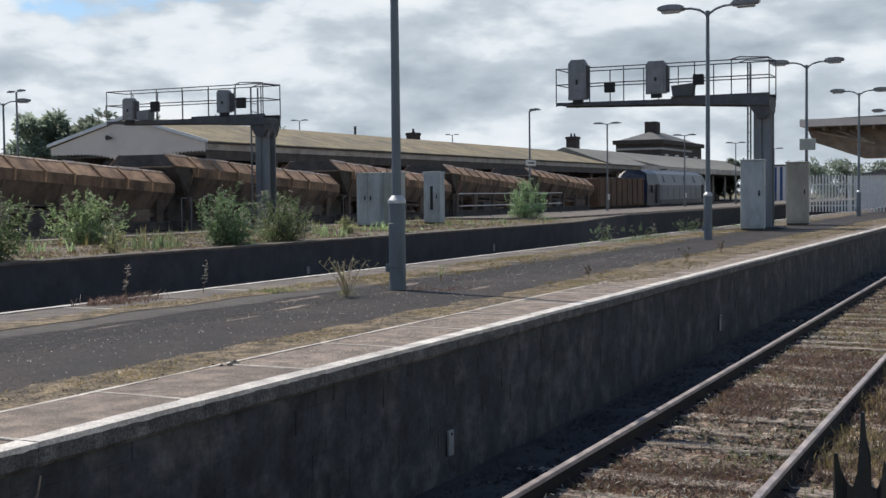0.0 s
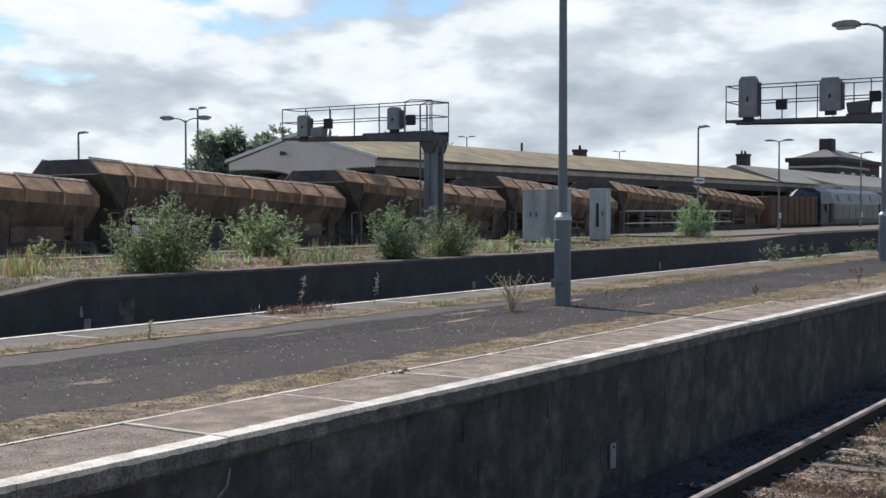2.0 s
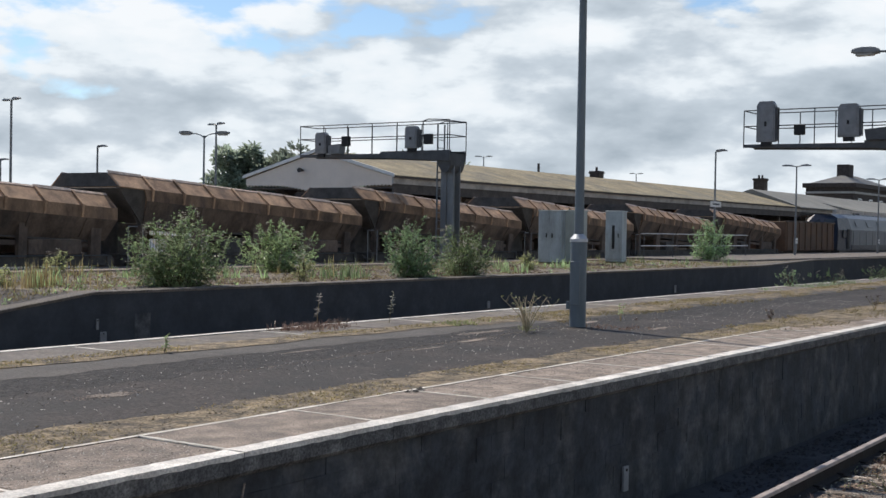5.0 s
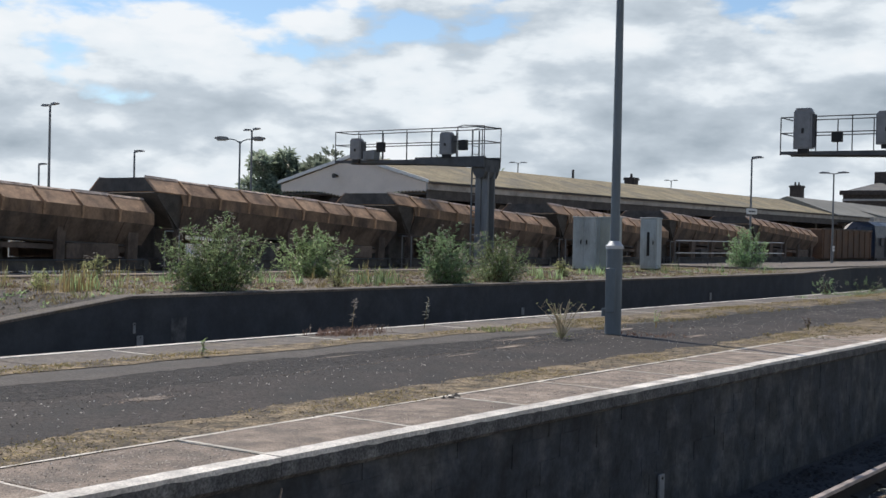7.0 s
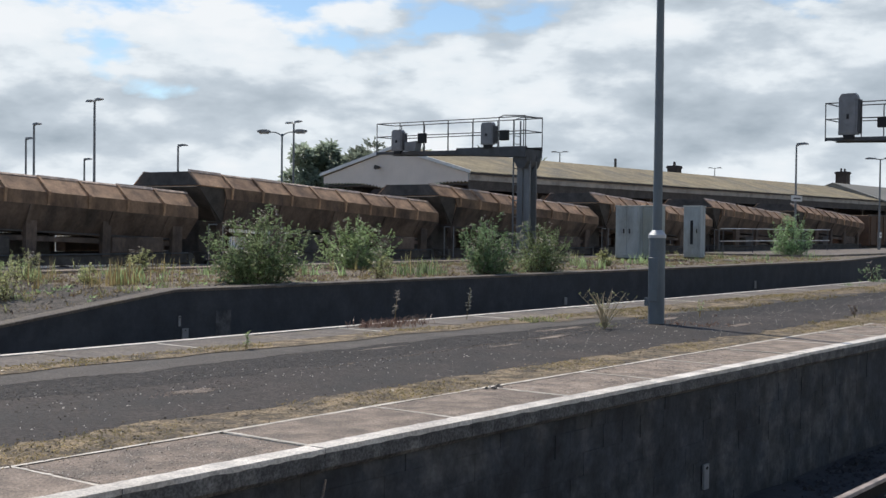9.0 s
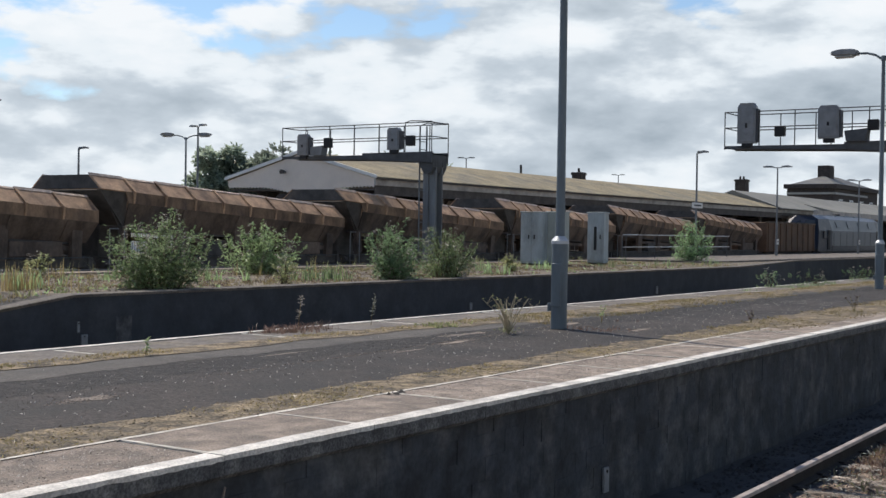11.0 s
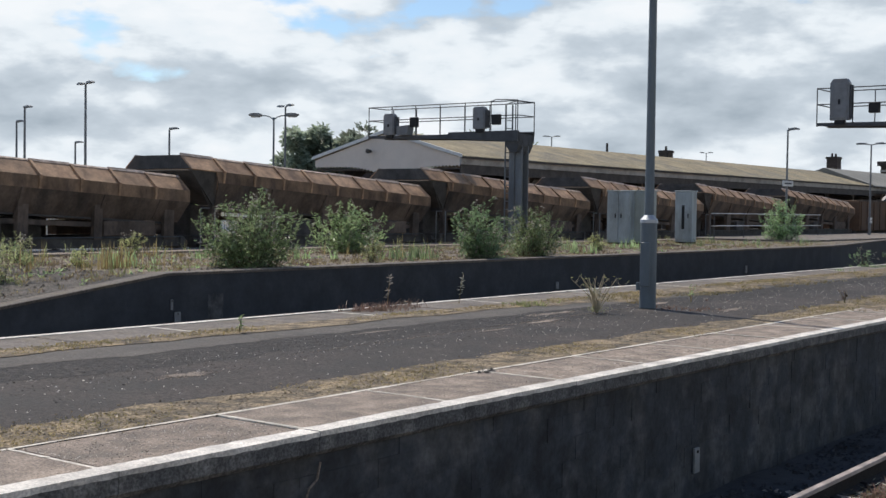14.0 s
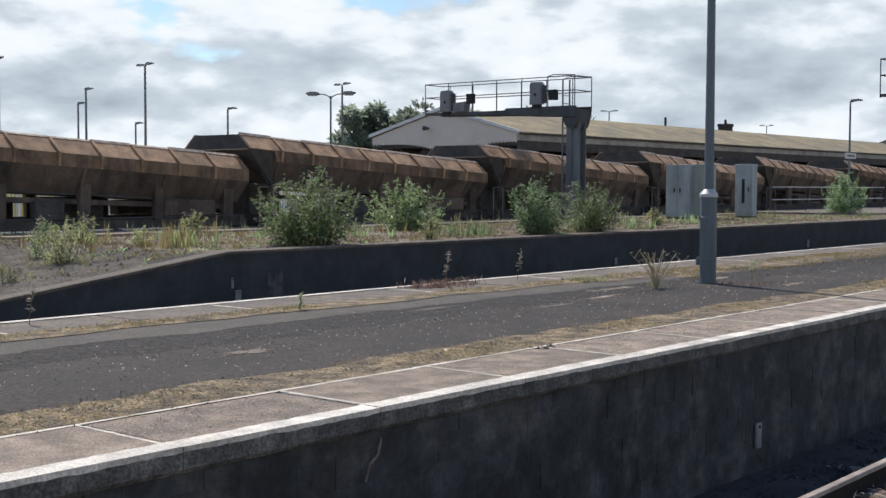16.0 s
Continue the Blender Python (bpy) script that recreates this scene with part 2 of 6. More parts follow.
M["loco_silver"] = material("loco_silver", (0.155, 0.168, 0.185), 0.45, 0.3, spread=0.15, bump=0.05, tint=(0.20, 0.21, 0.225))
M["ochre"] = material("ochre_side", (0.135, 0.080, 0.050), 0.75, spread=0.25, scale=1.6, fine=14, tint=(0.095, 0.062, 0.045))
M["bark"] = material("bark", (0.10, 0.075, 0.05), 0.9, spread=0.3, scale=8)
M["dark_fence"] = material("dark_green_palisade", (0.022, 0.026, 0.026), 0.5, 0.2, spread=0.2)
M["yellow"] = material("yellow_paint", (0.62, 0.48, 0.04), 0.4, spread=0.08, bump=0)
M["car_dark"] = material("car_paint", (0.05, 0.06, 0.08), 0.25, 0.3, spread=0.05, bump=0)
M["car_white"] = material("white_car_paint", (0.62, 0.63, 0.64), 0.3, spread=0.05, bump=0)
M["rubber"] = material("rubber", (0.02, 0.02, 0.02), 0.85, spread=0.15)


def glass_material():
    m = bpy.data.materials.new("dark_glass")
    m.use_nodes = True
    p = m.node_tree.nodes["Principled BSDF"]
    p.inputs["Base Color"].default_value = (0.02, 0.024, 0.028, 1)
    p.inputs["Roughness"].default_value = 0.08
    return m


M["glass"] = glass_material()


def leaf_material(name, base, spread=0.4, tint=None):
    m = material(name, base, 0.38, spread=0.2, scale=3, fine=30, bump=0, island=spread, tint=tint, tint_scale=2.5, tint_amount=0.7)
    n, l = m.node_tree.nodes, m.node_tree.links
    p = n["Principled BSDF"]
    tr, mx = n.new("ShaderNodeBsdfTranslucent"), n.new("ShaderNodeMixShader")
    mx.inputs[0].default_value = 0.6
    l.new(p.inputs["Base Color"].links[0].from_socket, tr.inputs["Color"])
    l.new(p.outputs[0], mx.inputs[1])
    l.new(tr.outputs[0], mx.inputs[2])
    l.new(mx.outputs[0], n["Material Output"].inputs["Surface"])
    return m


M["leaf"] = leaf_material("shrub_leaf", (0.285, 0.385, 0.190), tint=(0.36, 0.44, 0.25))
M["leaf_dark"] = leaf_material("dark_shrub_leaf", (0.225, 0.325, 0.175))
M["leaf_lime"] = leaf_material("lime_weed", (0.33, 0.35, 0.175))
M["straw"] = leaf_material("straw_grass", (0.33, 0.265, 0.135), tint=(0.22, 0.20, 0.09))
M["red_weed"] = leaf_material("red_brown_weed", (0.150, 0.098, 0.080), tint=(0.175, 0.135, 0.10))
M["flower"] = leaf_material("seed_heads", (0.31, 0.285, 0.255))
M["far_leaf"] = leaf_material("tree_leaf", (0.27, 0.32, 0.25))
M["dry_twig"] = material("dry_twig", (0.52, 0.43, 0.29), 0.8, spread=0.2, scale=8, bump=0)
M["silver"] = leaf_material("silvery_leaf", (0.48, 0.50, 0.44))

# ---- building helpers ----


def box(bm, x0, x1, y0, y1, z0, z1, bevel=0.0):
    r = bmesh.ops.create_cube(bm, size=1.0, matrix=Matrix.Translation(((x0 + x1) / 2, (y0 + y1) / 2, (z0 + z1) / 2)) @ Matrix.Diagonal((abs(x1 - x0), abs(y1 - y0), abs(z1 - z0), 1)))
    if bevel:
        edges = list({e for v in r["verts"] for e in v.link_edges})
        bmesh.ops.bevel(bm, geom=edges, offset=bevel, segments=1, affect="EDGES")
    return bm


def tube(bm, a, b, r0, r1=None, n=8, caps=True):
    a, b = Vector(a), Vector(b)
    d = b - a
    m = Matrix.Translation((a + b) / 2) @ d.to_track_quat("Z", "Y").to_matrix().to_4x4()
    bmesh.ops.create_cone(bm, cap_ends=caps, segments=n, radius1=r0, radius2=r0 if r1 is None else r1, depth=d.length, matrix=m)
    return bm


def prism(bm, profile, y0, y1, axis="y"):
    """Extrudes a closed profile of (x, z) along y, or of (y, z) along x."""
    put = (lambda p, s: (p[0], s, p[1])) if axis == "y" else (lambda p, s: (s, p[0], p[1]))
    a = [bm.verts.new(put(p, y0)) for p in profile]
    b = [bm.verts.new(put(p, y1)) for p in profile]
    n = len(profile)
    faces = [bm.faces.new(a), bm.faces.new(b[::-1])]
    faces += [bm.faces.new((a[i], b[i], b[(i + 1) % n], a[(i + 1) % n])) for i in range(n)]
    bmesh.ops.recalc_face_normals(bm, faces=faces)
    return bm


def finish(name, bm, mat, smooth=False):
    me = bpy.data.meshes.new(name)
    bm.to_mesh(me)
    bm.free()
    me.materials.append(M[mat])
    if smooth:
        me.shade_smooth()
        me.set_sharp_from_angle(angle=radians(35))
    return me


def part(name, bm, mat, parent, label="", smooth=False):
    ob = new(name, finish(name, bm, mat, smooth))
    ob.parent = parent
    if label:
        ob["label"] = label
    return ob


def thing(name, label, category, loc=(0, 0, 0), group="", kind="", rz=0.0):
    ob = new(name)
    ob.empty_display_size = 0.2
    ob.matrix_basis = pose(*loc, 0, 0, rz)
    return tagged(ob, label, category, group, kind)


def solid(name, bm, mat, label, category, kind="", smooth=False, loc=(0, 0, 0)):
    ob = new(name, finish(name, bm, mat, smooth))
    ob.location = loc
    return tagged(ob, label, category, kind=kind)


def B():
    return bmesh.new()


def scatter(name, mat, label, category, verts, faces, kind="stuff", parent=None):
    me = bpy.data.meshes.new(name)
    me.from_pydata(verts, [], faces)
    me.materials.append(M[mat])
    ob = new(name, me)
    if parent is not None:
        ob.parent = parent
        ob["kind"] = kind
        return ob
    return tagged(ob, label, category, kind=kind)


class Leaves:
    """Gathers many small leaves, blades or stones into one mesh."""

    def __init__(self):
        self.v, self.f = [], []

    def leaf(self, p, d, length, width, fold=0.25):
        d = Vector(d).normalized()
        side = d.cross(Vector((0.13, 0.21, 1.0)) if abs(d.z) < 0.9 else Vector((1, 0.2, 0))).normalized()
        up = side.cross(d)
        i = len(self.v)
        p = Vector(p)
        mid = p + d * length * 0.45
        self.v += [tuple(p), tuple(mid + side * width / 2 + up * width * fold), tuple(p + d * length - up * width * fold), tuple(mid - side * width / 2 + up * width * fold)]
        self.f += [(i, i + 1, i + 2), (i, i + 2, i + 3)]

    def blade(self, p, h, lean, width):
        p, lean = Vector(p), Vector(lean)
        a = random.random() * 6.28
        s = Vector((math.cos(a), math.sin(a), 0)) * width / 2
        i = len(self.v)
        mid = p + lean * 0.35 + Vector((0, 0, h * 0.6))
        top = p + lean + Vector((0, 0, h))
        self.v += [tuple(p - s), tuple(p + s), tuple(mid + s * 0.7), tuple(mid - s * 0.7), tuple(top)]
        self.f += [(i, i + 1, i + 2, i + 3), (i + 3, i + 2, i + 4)]

    def stone(self, p, r):
        i = len(self.v)
        p = Vector(p)
        a = random.random() * 6.28
        for k in range(4):
            b = a + k * 1.57 + random.uniform(-0.4, 0.4)
            q = r * random.uniform(0.7, 1.2)
            self.v.append((p.x + q * math.cos(b), p.y + q * math.sin(b), p.z))
        t = r * random.uniform(0.4, 0.9)
        self.v.append((p.x + random.uniform(-0.4, 0.4) * r, p.y + random.uniform(-0.4, 0.4) * r, p.z + t))
        self.v.append((p.x + random.uniform(-0.5, 0.5) * r, p.y + random.uniform(-0.5, 0.5) * r, p.z + t * 0.8))
        self.f += [(i, i + 1, i + 4), (i + 1, i + 2, i + 5, i + 4), (i + 2, i + 3, i + 5), (i + 3, i, i + 4, i + 5)]

    def stem(self, pts, r0, r1):
        n = len(pts)
        for k in range(n - 1):
            i = len(self.v)
            a, b = Vector(pts[k]), Vector(pts[k + 1])
            for q, r in ((a, r0 + (r1 - r0) * k / (n - 1)), (b, r0 + (r1 - r0) * (k + 1) / (n - 1))):
                for j in range(3):
                    self.v.append((q.x + r * math.cos(j * 2.094), q.y + r * math.sin(j * 2.094), q.z))
            self.f += [(i + j, i + (j + 1) % 3, i + 3 + (j + 1) % 3, i + 3 + j) for j in range(3)]


ZP = 0.95          # platforms above the rail head
X_EDGE, X_BACK = -4.10, -8.90
X_FAR, X_FAR_BACK = -15.6, -24.35

# ---- ground ----
bm = B()
bmesh.ops.create_grid(bm, x_segments=60, y_segments=60, size=900, matrix=Matrix.Translation((-200, 400, -0.34)))
solid("ground", bm, "ground", "dry grassy ground with bare earth patches", "ground", "structure")

# ---- near platform ----
plat = thing("platform_near", "old station platform of sooty stone with worn asphalt top", "platform", (0, 0, 0), kind="structure")
Y0, Y1 = -6.0, 150.0
bm = box(B(), X_BACK + 0.12, X_EDGE - 0.14, Y0, Y1, -0.34, ZP - 0.06)
part("core", bm, "stone_dark", plat)


def ragged_strip(name, x0, x1, z, mat, parent, amp0, amp1, step=0.35, y0=Y0, y1=Y1, seed=0.0):
    """A thin layer along the platform with uneven long edges."""
    b = B()
    row = []
    y = y0
    while y <= y1 + 0.01:
        q0 = x0 + amp0 * noise.noise((y * 1.7, seed, 0.3)) + amp0 * 0.5 * noise.noise((y * 6.1, seed, 1.3))
        q0 += amp0 * 0.4 * noise.noise((y * 19.0, seed, 2.2))
        q1 = x1 + amp1 * 0.4 * noise.noise((y * 17.0, seed, 3.1)) + amp1 * noise.noise((y * 1.3, seed, 4.3)) + amp1 * 0.5 * noise.noise((y * 5.3, seed, 7.3))
        row.append((b.verts.new((q0, y, z)), b.verts.new((q1, y, z))))
        y += step if y < 40 else 2.0
    for (a, c), (d, e) in zip(row, row[1:]):
        b.faces.new((a, c, e, d))
    bmesh.ops.recalc_face_normals(b, faces=b.faces)
    for f in b.faces:
        if f.normal.z < 0:
            f.normal_flip()
    return part(name, b, mat, parent)


part("bedding", box(box(B(), X_EDGE - 0.7, X_EDGE - 0.13, Y0, 90, ZP - 0.1, ZP - 0.006), X_BACK + 0.1, X_BACK + 0.7, Y0, 90, ZP - 0.1, ZP - 0.006), "moss", plat)
part("asphalt", box(B(), X_BACK + 0.7, X_EDGE - 0.73, Y0, Y1, ZP - 0.058, ZP - 0.004), "asphalt", plat, "dark patched asphalt")
ragged_strip("asphalt_strip", -8.12, -7.28, ZP - 0.0015, "asphalt_pale", plat, 0.02, 0.10, step=0.06, seed=3.0)
ragged_strip("rough_asphalt", -7.30, -6.62, ZP - 0.003, "asphalt_rough", plat, 0.05, 0.30, seed=12.0)
ragged_strip("moss_strip", -5.32, -4.86, ZP + 0.002, "moss", plat, 0.11, 0.02, step=0.07, seed=1.0)
ragged_strip("moss_strip", -5.42, -4.62, ZP + 0.0055, "moss", plat, 0.22, 0.16, step=0.08, y0=14.5, y1=62, seed=21.0)
ragged_strip("moss_strip", -8.1, -7.45, ZP + 0.0035, "moss", plat, 0.05, 0.35, step=0.08, y0=12.0, y1=62, seed=23.0)
ragged_strip("moss_strip", -8.17, -7.78, ZP + 0.004, "moss", plat, 0.02, 0.13, seed=5.0)

b = box(B(), X_EDGE - 0.735, X_EDGE - 0.11, 0.014, 1.186, -0.13, 0.0, 0.008)
slab_me = finish("coping_slab", b, "slab")
back_me = finish("coping_slab", box(B(), X_EDGE - 0.735, X_EDGE - 0.11, 0.014, 1.186, -0.13, 0.0, 0.008), "slab_back")
b = B()
prism(b, [(X_EDGE - 0.112, -0.115), (X_EDGE - 0.022, -0.115), (X_EDGE, -0.092), (X_EDGE, -0.004), (X_EDGE - 0.004, 0.0), (X_EDGE - 0.112, 0.0)], 0.002, 1.198)
nose_me = finish("nosing", b, "nosing")
paint_mes = []
for var in range(6):
    b = B()
    n = 26
    top = []
    for i in range(n + 1):
        y = 0.002 + 1.196 * i / n
        wob = 0.012 * noise.noise((i * 0.45, var * 7.1, 0)) + 0.012 * noise.noise((i * 1.3, var * 3.7, 4))
        low = -0.022 + 0.006 * noise.noise((i * 0.6, var * 5.3, 9)) + 0.004 * noise.noise((i * 1.9, var * 2.3, 3))
        top.append((b.verts.new((X_EDGE - 0.122 + wob, y, 0.004)), b.verts.new((X_EDGE + 0.003, y, 0.004)), b.verts.new((X_EDGE + 0.003, y, low))))
    for a, c in zip(top, top[1:]):
        b.faces.new((a[0], a[1], c[1], c[0]))
        b.faces.new((a[1], a[2], c[2], c[1]))
    bmesh.ops.recalc_face_normals(b, faces=b.faces)
    paint_mes.append(finish("white_edge", b, "white_edge"))
joints = []
for var in range(5):
    b = B()
    n, row = 16, []
    lo, hi = X_EDGE - 0.735, X_EDGE - 0.13 - 0.16 * (var % 3)
    for i in range(n + 1):
        x = lo + (hi - lo) * i / n
        mid = 0.008 * noise.noise((i * 0.35, var * 4.1, 2.0))
        half = 0.011 + 0.008 * noise.noise((i * 0.8, var * 2.3, 5.0))
        row.append([b.verts.new((x, mid - half, 0.0035)), b.verts.new((x, mid + half, 0.0035))])
    for (a, c), (d, e) in zip(row, row[1:]):
        b.faces.new((a, d, e, c))
    box(b, lo, X_EDGE - 0.115, -0.016, 0.016, -0.05, 0.001)
    joints.append(finish("mortar_joint", b, "joint"))
joint_me = finish("mortar_joint", box(B(), X_EDGE - 0.735, X_EDGE - 0.13, -0.018, 0.016, -0.05, 0.0035), "joint")


def put_piece(name, me, parent, m):
    o = new(name, me)
    o.parent = parent
    o.matrix_basis = m
    return o


SLAB0 = 3.16 - 1.2 * 7
random.seed(4)
for k in range(70):
    y = SLAB0 + 1.2 * k
    dz = random.uniform(-0.002, 0.002)
    m = pose(0, y, ZP + dz)
    put_piece("coping_slab", slab_me, plat, m)
    put_piece("nosing", nose_me, plat, m)
    put_piece("white_edge", random.choice(paint_mes), plat, m)
    put_piece("mortar_joint", joints[k % 5], plat, pose(0, y, ZP, 0, 0, random.uniform(-0.3, 0.3)))
# back edge slabs
spin = Matrix.Translation((X_BACK + X_EDGE, 0, 0)) @ pose(0, 0, 0, 0, 0, 180)
for k in range(55):
    y = 4.8 - 1.2 * 5 + 1.2 * k + 1.2
    m = Matrix.Translation((0, y, ZP + random.uniform(-0.003, 0.003))) @ spin
    put_piece("coping_slab", back_me, plat, m)
    put_piece("nosing", nose_me, plat, m)
    if k % 2 == 0:
        put_piece("mortar_joint", joint_me, plat, Matrix.Translation((0, y, ZP)) @ spin)
ragged_strip("white_line", X_BACK - 0.004, X_BACK + 0.085, ZP + 0.006, "white_edge", plat, 0.0, 0.02, seed=8.0)
ragged_strip("mortar_line", X_EDGE - 0.756, X_EDGE - 0.722, ZP + 0.004, "joint", plat, 0.010, 0.012, step=0.15, y1=60, seed=9.0)
part("coping_far", box(B(), X_EDGE - 0.735, X_EDGE, SLAB0 + 84, Y1, ZP - 0.13, ZP), "slab", plat)
part("coping_far", box(B(), X_BACK, X_BACK + 0.735, 68, Y1, ZP - 0.13, ZP), "slab", plat)

# ---- near track ----
track = thing("railway_track", "disused rusty railway track on weathered timber sleepers", "railway track", (0, 0, 0), kind="structure")
XL, XR = -3.35, -1.845
RAIL = [(-0.07, -0.155), (0.07, -0.155), (0.07, -0.143), (0.012, -0.125), (0.010, -0.04), (0.027, -0.028), (0.027, -0.004), (0.022, 0.0), (-0.022, 0.0), (-0.027, -0.004), (-0.027, -0.028), (-0.010, -0.04), (-0.012, -0.125), (-0.07, -0.143)]
for x in (XL, XR):
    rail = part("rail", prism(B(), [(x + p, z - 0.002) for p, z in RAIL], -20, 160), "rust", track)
    part("rail_head", prism(B(), [(x - 0.0285, -0.031), (x + 0.0285, -0.031), (x + 0.0285, -0.004), (x + 0.024, 0.001), (x - 0.024, 0.001), (x - 0.0285, -0.004)], -20, 160), "rail_head", rail, "worn brown rail head")
for xa, xb, nx, mat in ((-4.2, -3.22, 8, "ballast_shade"), (-3.22, 4.0, 40, "ballast")):
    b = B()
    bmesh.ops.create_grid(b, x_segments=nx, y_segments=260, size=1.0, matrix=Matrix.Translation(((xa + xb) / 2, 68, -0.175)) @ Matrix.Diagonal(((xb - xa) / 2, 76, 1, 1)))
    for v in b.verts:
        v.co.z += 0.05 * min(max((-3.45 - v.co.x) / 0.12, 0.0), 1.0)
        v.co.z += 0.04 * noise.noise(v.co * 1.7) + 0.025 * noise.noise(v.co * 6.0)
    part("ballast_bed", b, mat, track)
sleeper_me = finish("sleeper", box(B(), -1.3, 1.3, -0.125, 0.125, -0.09, 0.0, 0.012), "sleeper")
chair = finish("chair", box(box(B(), -0.12, 0.12, -0.07, 0.07, -0.01, 0.014, 0.004), -0.075, 0.075, -0.05, 0.05, 0.01, 0.03, 0.008), "rust")
random.seed(7)
for k in range(-8, 110):
    y = 1.5 + 0.71 * k + random.uniform(-0.03, 0.03)
    put_piece("sleeper", sleeper_me, track, pose((XL + XR) / 2 + random.uniform(-0.04, 0.04), y, -0.141 + random.uniform(-0.018, 0.010), random.uniform(-1, 1), random.uniform(-0.4, 0.4), random.uniform(-1, 1)))
    if k < 60:
        for x in (XL, XR):
            put_piece("chair", chair, track, pose(x, y, -0.15))

# ---- far platform, weedy, with a ramped end ----
plat2 = thing("platform_far", "overgrown island platform with dark brick wall and ramped end", "platform", (0, 0, 0), kind="structure")
RAMP_Y, RAMP_LOW = 13.2, 4.6


def ramp_z(y):
    return ZP if y >= RAMP_Y else ZP - (RAMP_Y - y) * 0.125


def edge_x(y):
    """The front edge: straight, then drawn back behind a skewed length."""
    if y < 44:
        return X_FAR
    return X_FAR - 2.5 * min((y - 44) / 14.0, 1.0)


ys = [RAMP_LOW, 6.5, 8.5, 10.0, 11.0, 12.0, 12.8, 13.2, 13.8] + [15 + 1.5 * i for i in range(24)] + [52, 54, 56, 58, 62, 70, 90, 120, 170]
b = B()
rows = []
for y in ys:
    top = ramp_z(y) - (0.02 * max(0.0, 1 - abs(y - RAMP_Y) / 1.2))
    xs = [edge_x(y), edge_x(y) - 0.42] + [edge_x(y) - 0.42 - (edge_x(y) - 0.42 - X_FAR_BACK) * i / 6 for i in range(1, 7)]
    rows.append([b.verts.new((edge_x(y), y, -0.34))] + [b.verts.new((x, y, top + (0.03 * noise.noise((x * 0.8, y * 0.8, 2.0)) if i > 1 else 0))) for i, x in enumerate(xs)] + [b.verts.new((X_FAR_BACK, y, -0.34))])
for r, s in zip(rows, rows[1:]):
    for i in range(len(r) - 1):
        b.faces.new((r[i], s[i], s[i + 1], r[i + 1]))
b.faces.new(rows[0])
b.faces.new(rows[-1][::-1])
bmesh.ops.recalc_face_normals(b, faces=b.faces)
earth = part("earth_top", b, "weedy", plat2, "weedy gravel and dry soil")
earth.data.materials.append(M["ramp_soil"])
for poly in earth.data.polygons:
    if poly.center.y < 13.5:
        poly.material_index = 1
b = B()
pa = []
for y in ys:
    t = ramp_z(y)
    pa.append([b.verts.new(p) for p in ((edge_x(y) + 0.03, y, t - 0.035), (edge_x(y) + 0.035, y, t + 0.006), (edge_x(y) + 0.015, y, t + 0.016), (edge_x(y) - 0.27, y, t + 0.016), (edge_x(y) - 0.30, y, t - 0.02))])
for r, s in zip(pa, pa[1:]):
    for i in range(4):
        b.faces.new((r[i], s[i], s[i + 1], r[i + 1]))
bmesh.ops.recalc_face_normals(b, faces=b.faces)
part("edge_coping", b, "slab_back", plat2, "grey concrete coping")
b = B()
pa = []
for y in ys:
    pa.append([b.verts.new((edge_x(y) + 0.012, y, -0.34)), b.verts.new((edge_x(y) + 0.012, y, ramp_z(y) - 0.03))])
for r, s in zip(pa, pa[1:]):
    b.faces.new((r[0], s[0], s[1], r[1]))
bmesh.ops.recalc_face_normals(b, faces=b.faces)
part("retaining_wall", b, "stone_plain", plat2, "sooty dark wall")
part("cement_patch", box(B(), X_FAR + 0.008, X_FAR + 0.016, 14.07, 14.41, 0.14, 0.58), "stone", plat2, "faint grey cement patch")
# pale path behind the weeds and the smooth paved length further on
b = box(B(), X_FAR_BACK, X_FAR_BACK + 0.75, 8.0, 46.0, ZP - 0.05, ZP + 0.03)
part("back_coping", b, "slab_back", plat2, "pale concrete coping")
part("path_kerb", box(B(), -22.95, -22.3, 13.4, 46.0, ZP - 0.05, ZP + 0.045, 0.01), "slab", plat2, "pale concrete strip among the weeds")
b = box(B(), X_FAR_BACK, X_FAR_BACK + 6.0, 48.0, 168.0, ZP - 0.1, ZP + 0.07)
part("paved_length", b, "slab_back", plat2, "smooth pale platform surface")
pit = B()
box(pit, X_FAR + 0.1, X_BACK - 0.1, -20, 170, -0.33, -0.24)
solid("pit_floor", pit, "ballast", "shaded ballast between the two platforms", "track bed", "structure")
for cx in (-10.55, -13.95):
    for dx in (-0.7525, 0.7525):
        solid("rail_siding", prism(B(), [(cx + dx + p, z - 0.03) for p, z in RAIL], -20, 165), "rust", "rusty rail between the platforms", "rail", "structure")

# ---- train of hopper wagons ----
TX = -26.0


